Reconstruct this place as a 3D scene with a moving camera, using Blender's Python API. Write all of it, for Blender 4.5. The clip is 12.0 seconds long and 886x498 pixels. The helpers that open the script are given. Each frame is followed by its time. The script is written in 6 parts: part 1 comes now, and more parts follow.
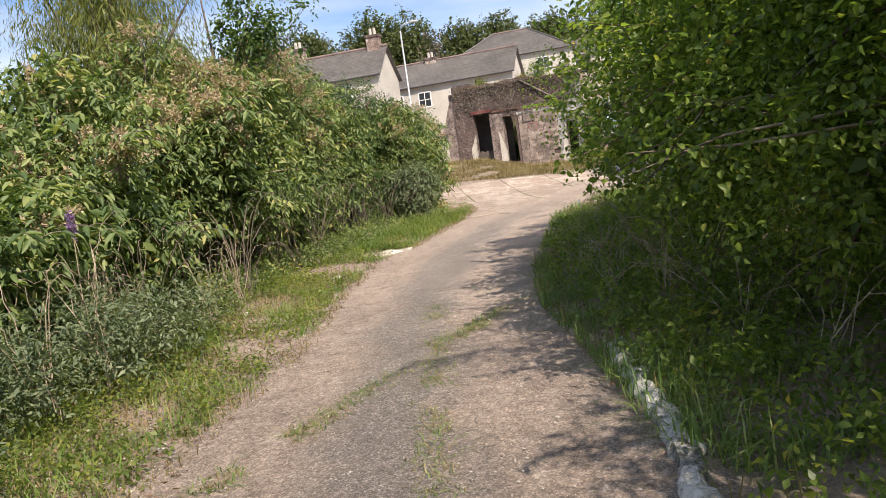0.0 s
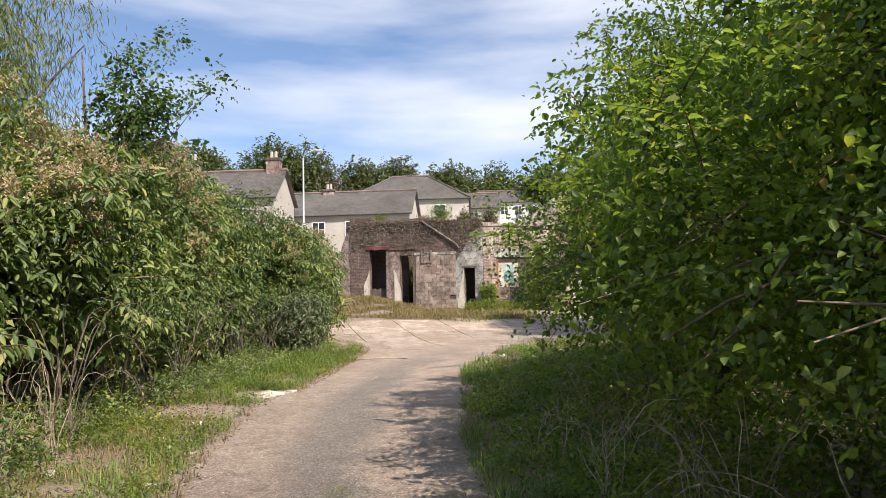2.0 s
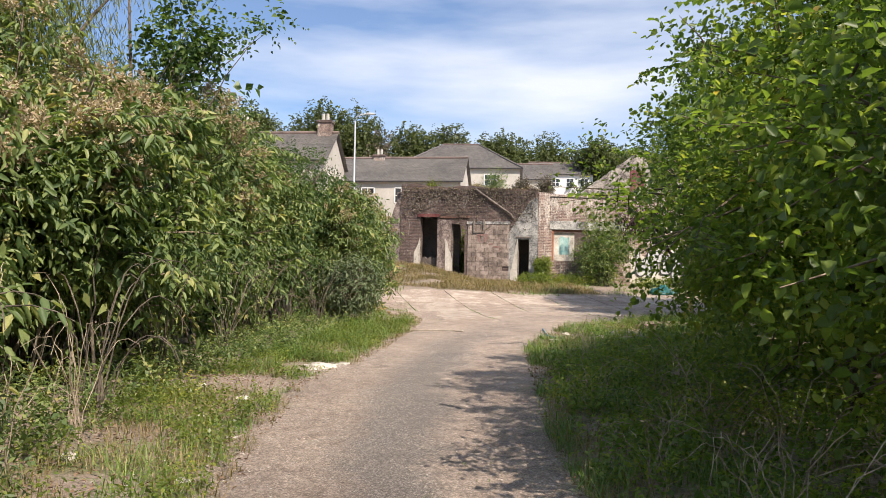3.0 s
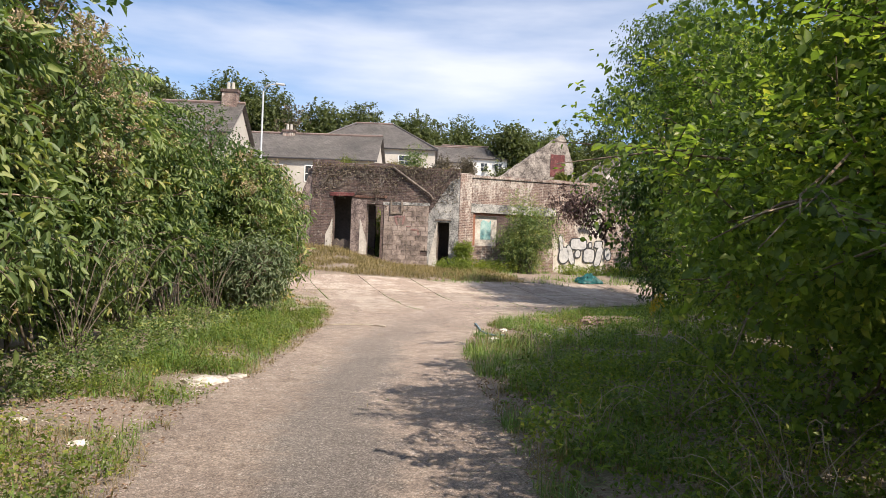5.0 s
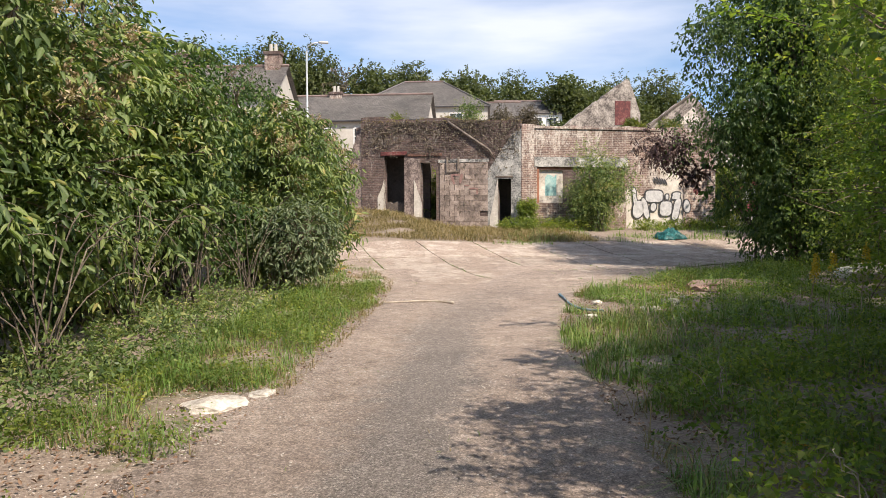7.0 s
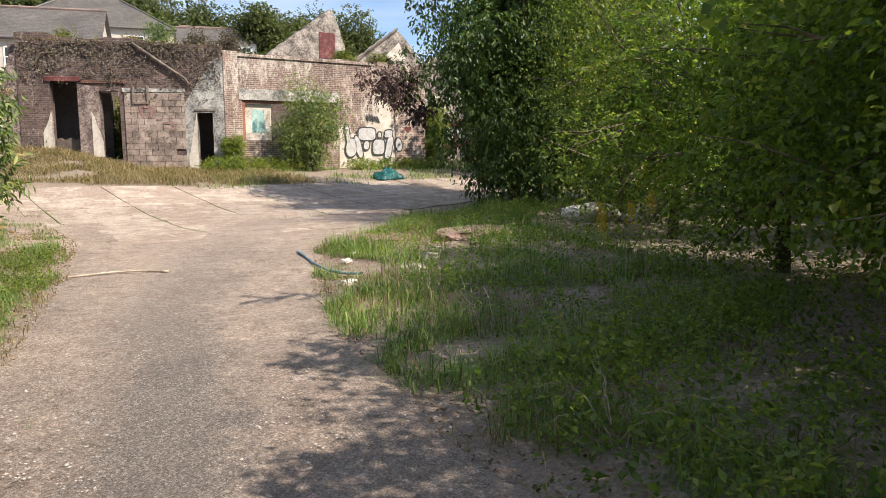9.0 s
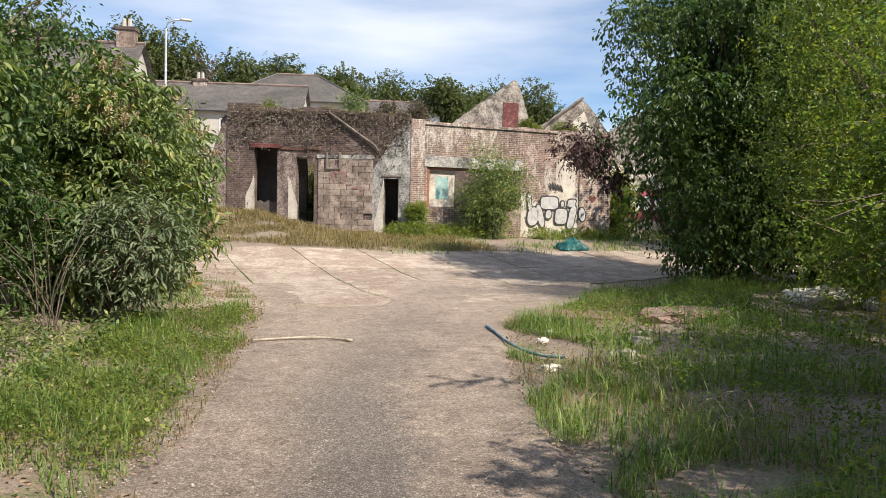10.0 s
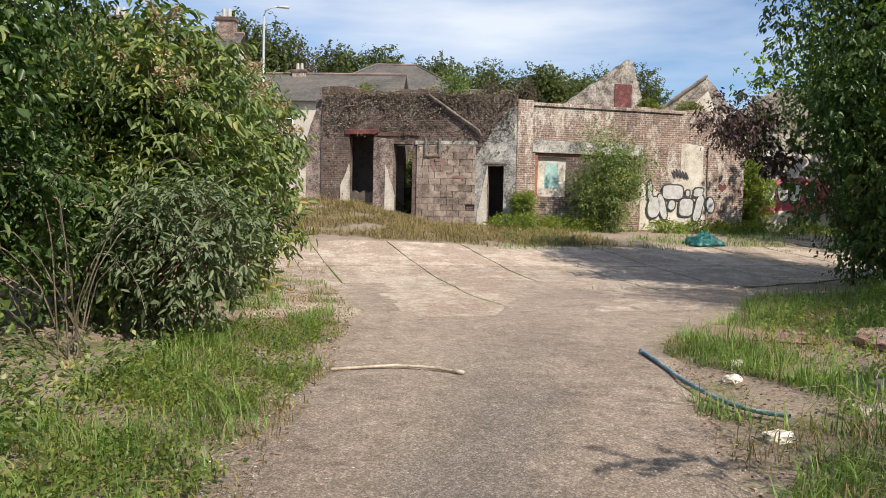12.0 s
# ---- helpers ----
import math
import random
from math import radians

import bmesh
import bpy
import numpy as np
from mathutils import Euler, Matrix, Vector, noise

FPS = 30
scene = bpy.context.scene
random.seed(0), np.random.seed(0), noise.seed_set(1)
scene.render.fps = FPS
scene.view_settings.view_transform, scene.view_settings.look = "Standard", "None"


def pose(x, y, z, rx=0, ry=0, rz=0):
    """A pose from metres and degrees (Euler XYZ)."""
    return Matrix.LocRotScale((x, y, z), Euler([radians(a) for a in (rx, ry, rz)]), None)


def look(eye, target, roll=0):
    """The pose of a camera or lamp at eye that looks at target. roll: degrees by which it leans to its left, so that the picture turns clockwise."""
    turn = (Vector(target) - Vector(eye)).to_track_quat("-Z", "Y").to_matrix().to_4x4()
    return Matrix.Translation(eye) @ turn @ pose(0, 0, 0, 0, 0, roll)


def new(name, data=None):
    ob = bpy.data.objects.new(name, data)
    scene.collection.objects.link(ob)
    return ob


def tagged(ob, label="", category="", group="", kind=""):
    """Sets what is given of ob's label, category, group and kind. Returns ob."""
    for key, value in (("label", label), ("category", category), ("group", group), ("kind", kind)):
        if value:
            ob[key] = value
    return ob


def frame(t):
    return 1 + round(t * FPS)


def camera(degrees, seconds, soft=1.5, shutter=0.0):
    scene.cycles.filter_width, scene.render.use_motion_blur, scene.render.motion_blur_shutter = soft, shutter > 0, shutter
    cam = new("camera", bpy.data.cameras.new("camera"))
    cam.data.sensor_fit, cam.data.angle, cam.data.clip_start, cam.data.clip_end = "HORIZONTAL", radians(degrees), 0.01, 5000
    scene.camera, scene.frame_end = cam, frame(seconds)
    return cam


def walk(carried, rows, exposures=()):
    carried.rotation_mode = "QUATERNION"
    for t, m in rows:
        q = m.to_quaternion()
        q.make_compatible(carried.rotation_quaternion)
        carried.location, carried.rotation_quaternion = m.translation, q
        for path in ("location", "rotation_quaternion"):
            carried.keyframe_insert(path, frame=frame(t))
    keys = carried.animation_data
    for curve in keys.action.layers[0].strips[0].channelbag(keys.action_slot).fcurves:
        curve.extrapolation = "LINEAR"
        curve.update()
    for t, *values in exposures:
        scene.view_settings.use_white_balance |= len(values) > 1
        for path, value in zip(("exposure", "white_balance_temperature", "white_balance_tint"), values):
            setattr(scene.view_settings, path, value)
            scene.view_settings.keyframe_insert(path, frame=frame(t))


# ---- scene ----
cam = camera(62.3, 12.0, 0.45)
# seconds, eye x y z, yaw, pitch, roll
ROWS = [
    (0.0, -0.000, 0.000, 1.453, -5.33, -6.23, 8.02),
    (0.5, -0.013, 0.482, 1.437, -4.18, -6.21, 5.07),
    (1.0, 0.028, 1.062, 1.479, -13.77, -0.31, 4.33),
    (1.5, -0.066, 1.570, 1.464, -16.68, 1.61, 3.92),
    (2.0, -0.168, 2.105, 1.423, -14.55, 3.98, 1.25),
    (2.5, -0.258, 2.711, 1.422, -9.31, 2.84, 2.70),
    (3.0, -0.253, 3.320, 1.422, -11.14, 1.66, -1.17),
    (3.5, -0.197, 3.948, 1.465, -15.89, -0.68, 3.34),
    (3.7, -0.182, 4.176, 1.445, -15.92, -0.43, 2.25),
    (5.3, 0.048, 5.983, 1.456, -17.70, 0.70, -3.09),
    (5.5, 0.105, 6.209, 1.428, -16.37, -0.21, -3.10),
    (6.0, 0.233, 6.884, 1.395, -13.61, -2.61, -0.80),
    (6.5, 0.325, 7.598, 1.398, -12.37, -2.61, -0.92),
    (6.7, 0.378, 7.831, 1.429, -12.79, -2.58, -0.73),
    (8.3, 0.458, 9.409, 1.450, -21.32, -2.94, 2.95),
    (8.5, 0.508, 9.629, 1.479, -23.27, -5.33, 0.32),
    (9.0, 0.634, 10.164, 1.534, -37.46, -7.55, 0.22),
    (9.5, 0.690, 10.660, 1.486, -30.97, -2.91, 1.37),
    (10.0, 0.875, 11.287, 1.487, -24.13, -2.25, -1.30),
    (10.5, 1.073, 11.874, 1.452, -21.49, -1.72, 1.95),
    (11.0, 1.209, 12.450, 1.394, -18.18, -2.41, -0.94),
    (11.5, 1.318, 13.086, 1.421, -19.56, -2.50, 0.06),
    (12.0, 1.460, 13.646, 1.432, -16.60, -2.99, -1.27),
]
walk(cam, [(t, pose(x, y, z, 90 + pitch, roll, yaw)) for t, x, y, z, yaw, pitch, roll in ROWS], [(0.0, 0.62, 6750, 16), (1.0, 0.58, 6700, 15), (2.5, 0.54, 6700, 15), (8.0, 0.54, 6700, 15), (9.0, 0.66, 6700, 14), (10.0, 0.5, 6650, 12), (12.0, 0.39, 6600, 11)])

# ---- light ----
SUN_AZ, SUN_EL = 158.0, 47.0          # compass bearing from +y, height above the horizon
world = bpy.data.worlds.new("sky")
scene.world = world
world.use_nodes = True
wn, wl = world.node_tree.nodes, world.node_tree.links
sky = wn.new("ShaderNodeTexSky")
sky.sky_type, sky.sun_disc = "NISHITA", False
sky.sun_elevation, sky.sun_rotation = radians(SUN_EL), radians(SUN_AZ)
sky.air_density, sky.dust_density, sky.ozone_density = 1.0, 0.4, 2.0
coord = wn.new("ShaderNodeTexCoord")
stretch = wn.new("ShaderNodeMapping")
stretch.inputs["Rotation"].default_value = (0.0, radians(-14), radians(25))
stretch.inputs["Scale"].default_value = (1.1, 0.9, 5.5)
wl.new(coord.outputs["Generated"], stretch.inputs["Vector"])
cirrus = wn.new("ShaderNodeTexNoise")
cirrus.inputs["Scale"].default_value, cirrus.inputs["Detail"].default_value = 1.5, 6.0
cirrus.inputs["Roughness"].default_value = 0.5
wl.new(stretch.outputs["Vector"], cirrus.inputs["Vector"])
veil = wn.new("ShaderNodeMapRange")
veil.inputs["From Min"].default_value, veil.inputs["From Max"].default_value = 0.42, 0.66
veil.inputs["To Min"].default_value, veil.inputs["To Max"].default_value = 0.08, 0.85
wl.new(cirrus.outputs["Fac"], veil.inputs["Value"])
cloud = wn.new("ShaderNodeMix")
cloud.data_type = "RGBA"
cloud.inputs["B"].default_value = (8.0, 8.6, 9.4, 1)
wl.new(veil.outputs["Result"], cloud.inputs["Factor"])
tone = wn.new("ShaderNodeMix")
tone.data_type, tone.blend_type = "RGBA", "MULTIPLY"
tone.inputs["Factor"].default_value, tone.inputs["B"].default_value = 1.0, (0.82, 1.03, 1.22, 1)
wl.new(sky.outputs["Color"], tone.inputs["A"])
wl.new(tone.outputs["Result"], cloud.inputs["A"])
wl.new(cloud.outputs["Result"], wn["Background"].inputs["Color"])
wn["Background"].inputs["Strength"].default_value = 0.088
sun = new("sun", bpy.data.lights.new("sun", "SUN"))
sun.data.energy, sun.data.angle, sun.data.color = 5.0, radians(0.53), (1.0, 0.91, 0.77)
SUN_TO = Vector((math.sin(radians(SUN_AZ)) * math.cos(radians(SUN_EL)), math.cos(radians(SUN_AZ)) * math.cos(radians(SUN_EL)), math.sin(radians(SUN_EL))))
sun.matrix_world = look(SUN_TO * 60, (0, 0, 0))


# ---- materials ----
def material(name):
    m = bpy.data.materials.new(name)
    m.use_nodes = True
    return m, m.node_tree.nodes, m.node_tree.links, m.node_tree.nodes["Principled BSDF"]


def noise_node(nodes, links, scale, detail=5.0, rough=0.6, vec=None):
    n = nodes.new("ShaderNodeTexNoise")
    n.inputs["Scale"].default_value, n.inputs["Detail"].default_value, n.inputs["Roughness"].default_value = scale, detail, rough
    if vec is not None:
        links.new(vec, n.inputs["Vector"])
    return n.outputs["Fac"]


def ramp(nodes, links, fac, stops):
    r = nodes.new("ShaderNodeValToRGB")
    while len(r.color_ramp.elements) < len(stops):
        r.color_ramp.elements.new(0.5)
    for e, (p, c) in zip(r.color_ramp.elements, stops):
        e.position, e.color = p, (*c, 1) if len(c) == 3 else c
    links.new(fac, r.inputs["Fac"])
    return r.outputs["Color"]


def mixed(nodes, links, fac, a, b, blend="MIX"):
    m = nodes.new("ShaderNodeMix")
    m.data_type, m.blend_type = "RGBA", blend
    for key, v in (("Factor", fac), ("A", a), ("B", b)):
        if isinstance(v, (int, float)):
            m.inputs[key].default_value = v
        elif isinstance(v, tuple):
            m.inputs[key].default_value = (*v, 1)
        else:
            links.new(v, m.inputs[key])
    return m.outputs["Result"]


def bumped(nodes, links, shader, height, strength, distance, invert=False):
    b = nodes.new("ShaderNodeBump")
    b.inputs["Strength"].default_value, b.inputs["Distance"].default_value = strength, distance
    b.invert = invert
    links.new(height, b.inputs["Height"])
    links.new(b.outputs["Normal"], shader.inputs["Normal"])


def object_vec(nodes):
    return nodes.new("ShaderNodeTexCoord").outputs["Object"]


def two_scale(name, stops, big, small, rough=0.85, bump=0.4, dist=0.01, metal=0.0, random=0.0):
    """A surface with broad stains and fine grain."""
    m, n, l, p = material(name)
    v = object_vec(n)
    broad, fine = noise_node(n, l, big, 5, 0.62, v), noise_node(n, l, small, 6, 0.7, v)
    spread = n.new("ShaderNodeMapRange")
    spread.inputs["From Min"].default_value, spread.inputs["From Max"].default_value = 0.32, 0.68
    l.new(mixed(n, l, 0.45, broad, fine), spread.inputs["Value"])
    both = spread.outputs["Result"]
    col = ramp(n, l, both, stops)
    if random:
        info = n.new("ShaderNodeObjectInfo")
        tone = ramp(n, l, info.outputs["Random"], [(0, (1 - random,) * 3), (1, (1 + random,) * 3)])
        col = mixed(n, l, 1.0, col, tone, "MULTIPLY")
    l.new(col, p.inputs["Base Color"])
    p.inputs["Roughness"].default_value, p.inputs["Metallic"].default_value = rough, metal
    if bump:
        bumped(n, l, p, fine, bump, dist)
    return m


def cells(nodes, links, scale, vec, low, high):
    """Grit: each little stone its own tone."""
    v = nodes.new("ShaderNodeTexVoronoi")
    v.inputs["Scale"].default_value = scale
    links.new(vec, v.inputs["Vector"])
    return ramp(nodes, links, v.outputs["Color"], [(0.05, (low,) * 3), (0.55, (1.0, 1.0, 1.0)), (0.95, (high,) * 3)])


def leaf_material(name, stops, gloss=0.45, through_light=0.35, spots=0.0):
    """Leaves: each blade its own green, thin enough to let light through."""
    m, n, l, p = material(name)
    island = n.new("ShaderNodeNewGeometry").outputs["Random Per Island"]
    v = object_vec(n)
    patch = ramp(n, l, noise_node(n, l, 1.15, 3, 0.6, v), [(0.32, (0, 0, 0)), (0.68, (1, 1, 1))])
    fac = mixed(n, l, 0.42, island, patch)
    col = ramp(n, l, fac, stops)
    vein = noise_node(n, l, 60, 3, 0.6, v)
    col = mixed(n, l, 0.5, col, ramp(n, l, vein, [(0.3, (0.7, 0.7, 0.7)), (0.7, (1.15, 1.15, 1.1))]), "MULTIPLY")
    l.new(col, p.inputs["Base Color"])
    p.inputs["Roughness"].default_value = gloss
    p.inputs["Specular IOR Level"].default_value = 0.4
    t = n.new("ShaderNodeBsdfTranslucent")
    l.new(mixed(n, l, 1.0, col, (1.5, 1.6, 0.7), "MULTIPLY"), t.inputs["Color"])
    s = n.new("ShaderNodeMixShader")
    s.inputs["Fac"].default_value = through_light
    l.new(p.outputs["BSDF"], s.inputs[1])
    l.new(t.outputs["BSDF"], s.inputs[2])
    l.new(s.outputs["Shader"], n["Material Output"].inputs["Surface"])
    return m


def brick_material(name, reds, mortar, wash, wash_amount, course=0.075, length=0.225):
    """Weathered brickwork at true size, partly limewashed, with soot and streaks."""
    m, n, l, p = material(name)
    v = object_vec(n)
    sep = n.new("ShaderNodeSeparateXYZ")
    l.new(v, sep.inputs[0])
    comb = n.new("ShaderNodeCombineXYZ")
    l.new(sep.outputs["X"], comb.inputs["X"])
    l.new(sep.outputs["Z"], comb.inputs["Y"])
    b = n.new("ShaderNodeTexBrick")
    l.new(comb.outputs[0], b.inputs["Vector"])
    b.inputs["Scale"].default_value, b.inputs["Brick Width"].default_value, b.inputs["Row Height"].default_value = 1.0, length, course
    b.inputs["Mortar Size"].default_value, b.inputs["Mortar Smooth"].default_value, b.inputs["Bias"].default_value = 0.011, 0.3, -0.1
    b.inputs["Color1"].default_value, b.inputs["Color2"].default_value, b.inputs["Mortar"].default_value = (*reds[0], 1), (*reds[1], 1), (*mortar, 1)
    grime = noise_node(n, l, 0.9, 6, 0.7, v)
    col = mixed(n, l, 0.75, b.outputs["Color"], ramp(n, l, grime, [(0.36, (0.38, 0.35, 0.35)), (0.6, (1.2, 1.14, 1.1))]), "MULTIPLY")
    squash = n.new("ShaderNodeMapping")
    squash.inputs["Scale"].default_value = (1.4, 1.4, 0.55)
    l.new(v, squash.inputs["Vector"])
    lime = mixed(n, l, 0.45, noise_node(n, l, 1.0, 8, 0.68, squash.outputs["Vector"]), noise_node(n, l, 7.0, 6, 0.75, squash.outputs["Vector"]))
    flake = ramp(n, l, lime, [(wash_amount, (0, 0, 0)), (wash_amount + 0.07, (0.85, 0.85, 0.85))])
    col = mixed(n, l, flake, col, wash)
    fine = noise_node(n, l, 13, 6, 0.75, v)
    col = mixed(n, l, 0.85, col, ramp(n, l, fine, [(0.34, (0.3, 0.28, 0.27)), (0.5, (0.95, 0.93, 0.9)), (0.66, (1.4, 1.36, 1.3))]), "MULTIPLY")
    l.new(col, p.inputs["Base Color"])
    p.inputs["Roughness"].default_value = 0.92
    rough_h = mixed(n, l, 0.5, b.outputs["Fac"], fine)
    bumped(n, l, p, rough_h, 0.9, 0.012, True)
    return m


M = {}
M["leaf_elm"] = leaf_material("elm leaf", [(0.0, (0.05, 0.09, 0.025)), (0.35, (0.11, 0.175, 0.042)), (0.7, (0.21, 0.285, 0.062)), (0.93, (0.36, 0.36, 0.085)), (1.0, (0.5, 0.27, 0.09))], 0.4, 0.56)
M["leaf_birch"] = leaf_material("birch leaf", [(0.0, (0.079, 0.119, 0.032)), (0.5, (0.161, 0.217, 0.055)), (0.9, (0.322, 0.336, 0.077)), (1.0, (0.6, 0.45, 0.110))], 0.4, 0.5)
M["leaf_dark"] = leaf_material("cherry leaf", [(0.0, (0.035, 0.069, 0.028)), (0.5, (0.068, 0.124, 0.039)), (0.85, (0.17, 0.24, 0.075)), (1.0, (0.26, 0.29, 0.095))], 0.4, 0.4)
M["leaf_plum"] = leaf_material("plum leaf", [(0.0, (0.036, 0.021, 0.024)), (0.6, (0.072, 0.041, 0.042)), (1.0, (0.132, 0.081, 0.072))], 0.4, 0.2)
M["leaf_buddleia"] = leaf_material("buddleia leaf", [(0.0, (0.038, 0.065, 0.028)), (0.25, (0.085, 0.137, 0.05)), (0.5, (0.15, 0.21, 0.075)), (0.7, (0.25, 0.31, 0.115)), (0.86, (0.38, 0.37, 0.14)), (0.97, (0.42, 0.27, 0.14))], 0.5, 0.36)
M["leaf_grey"] = leaf_material("grey buddleia leaf", [(0.0, (0.065, 0.1, 0.05)), (0.5, (0.14, 0.185, 0.105)), (1.0, (0.28, 0.31, 0.19))], 0.6, 0.3)
M["leaf_willow"] = leaf_material("weeping leaf", [(0.0, (0.078, 0.101, 0.026)), (0.5, (0.143, 0.170, 0.039)), (1.0, (0.260, 0.252, 0.065))], 0.5, 0.35)
M["leaf_ivy"] = leaf_material("ivy leaf", [(0.0, (0.06, 0.052, 0.04)), (0.5, (0.12, 0.1, 0.075)), (0.85, (0.2, 0.165, 0.125)), (1.0, (0.3, 0.26, 0.2))], 0.6, 0.2)
M["leaf_far"] = leaf_material("far leaf", [(0.0, (0.042, 0.06, 0.022)), (0.5, (0.08, 0.105, 0.036)), (1.0, (0.15, 0.165, 0.06))], 0.6, 0.28)
M["grass"] = leaf_material("grass blade", [(0.0, (0.059, 0.122, 0.022)), (0.5, (0.133, 0.231, 0.045)), (0.85, (0.253, 0.317, 0.089)), (1.0, (0.5, 0.43, 0.2))], 0.5, 0.26)
M["dry_grass"] = leaf_material("dry grass blade", [(0.0, (0.096, 0.104, 0.036)), (0.35, (0.208, 0.168, 0.080)), (0.7, (0.320, 0.248, 0.136)), (1.0, (0.400, 0.336, 0.208))], 0.7, 0.3)
M["dead_flower"] = leaf_material("spent flower head", [(0.0, (0.26, 0.18, 0.11)), (0.5, (0.44, 0.34, 0.23)), (1.0, (0.64, 0.55, 0.42))], 0.8, 0.2)
M["purple"] = leaf_material("purple flower", [(0.0, (0.2, 0.1, 0.32)), (1.0, (0.42, 0.26, 0.55))], 0.7, 0.3)
M["yellow"] = leaf_material("yellow flower", [(0.0, (0.45, 0.3, 0.03)), (1.0, (0.65, 0.5, 0.06))], 0.7, 0.3)
M["gable_stone"] = two_scale("mottled grey rubble stone", [(0.3, (0.08, 0.068, 0.06)), (0.45, (0.2, 0.172, 0.152)), (0.6, (0.32, 0.283, 0.248)), (0.75, (0.46, 0.41, 0.36))], 1.6, 9, 0.92, 0.9, 0.03)
M["bark"] = two_scale("bark", [(0.25, (0.05, 0.04, 0.03)), (0.55, (0.13, 0.105, 0.08)), (0.8, (0.24, 0.2, 0.16))], 3, 30, 0.9, 0.6, 0.02)
M["twig"] = two_scale("brown twig", [(0.25, (0.1, 0.07, 0.05)), (0.55, (0.22, 0.165, 0.12)), (0.8, (0.36, 0.29, 0.22))], 3, 30, 0.85, 0.4, 0.006)
M["dead_stem"] = two_scale("dead stem", [(0.25, (0.2, 0.15, 0.1)), (0.75, (0.5, 0.42, 0.32))], 3, 30, 0.85, 0.4, 0.004)
M["earth"] = two_scale("reddish rubbly earth", [(0.1, (0.15, 0.09, 0.07)), (0.5, (0.3, 0.2, 0.16)), (0.9, (0.45, 0.34, 0.28))], 4, 26, 0.95, 1.0, 0.03)
M["stone"] = two_scale("pale stone", [(0.25, (0.28, 0.25, 0.21)), (0.55, (0.5, 0.46, 0.4)), (0.8, (0.68, 0.64, 0.57))], 3, 28, 0.9, 0.6, 0.02)
M["white_stone"] = two_scale("white stone", [(0.2, (0.42, 0.38, 0.32)), (0.5, (0.72, 0.68, 0.6)), (0.8, (0.82, 0.79, 0.72))], 4, 30, 0.9, 0.6, 0.02)
M["pebble"] = two_scale("loose gravel", [(0.3, (0.16, 0.14, 0.125)), (0.5, (0.38, 0.335, 0.295)), (0.72, (0.62, 0.57, 0.51))], 6, 40, 0.9, 0.3, 0.004)
M["litter"] = leaf_material("leaf litter", [(0.0, (0.12, 0.07, 0.05)), (0.5, (0.24, 0.15, 0.1)), (1.0, (0.38, 0.27, 0.18))], 0.8, 0.1)


def ground_material():
    m, n, l, p = material("rough ground")
    v = object_vec(n)
    broad, mid, fine = noise_node(n, l, 0.45, 5, 0.6, v), noise_node(n, l, 2.6, 6, 0.65, v), noise_node(n, l, 34, 6, 0.75, v)
    soil = ramp(n, l, fine, [(0.25, (0.11, 0.082, 0.062)), (0.5, (0.26, 0.2, 0.158)), (0.75, (0.44, 0.37, 0.3))])
    green = ramp(n, l, fine, [(0.35, (0.055, 0.068, 0.025)), (0.65, (0.15, 0.16, 0.06))])
    cover = ramp(n, l, mixed(n, l, 0.5, broad, mid), [(0.49, (0, 0, 0)), (0.6, (1, 1, 1))])
    sep = n.new("ShaderNodeSeparateXYZ")
    l.new(v, sep.inputs[0])
    bare = n.new("ShaderNodeMapRange")
    for key, value in zip(("From Min", "From Max", "To Min", "To Max"), (21.0, 25.0, 1.0, 0.3)):
        bare.inputs[key].default_value = value
    l.new(sep.outputs["Y"], bare.inputs["Value"])
    cover = mixed(n, l, 1.0, cover, bare.outputs["Result"], "MULTIPLY")
    l.new(mixed(n, l, cover, soil, green), p.inputs["Base Color"])
    p.inputs["Roughness"].default_value = 0.95
    bumped(n, l, p, mixed(n, l, 0.5, mid, fine), 0.8, 0.04)
    return m


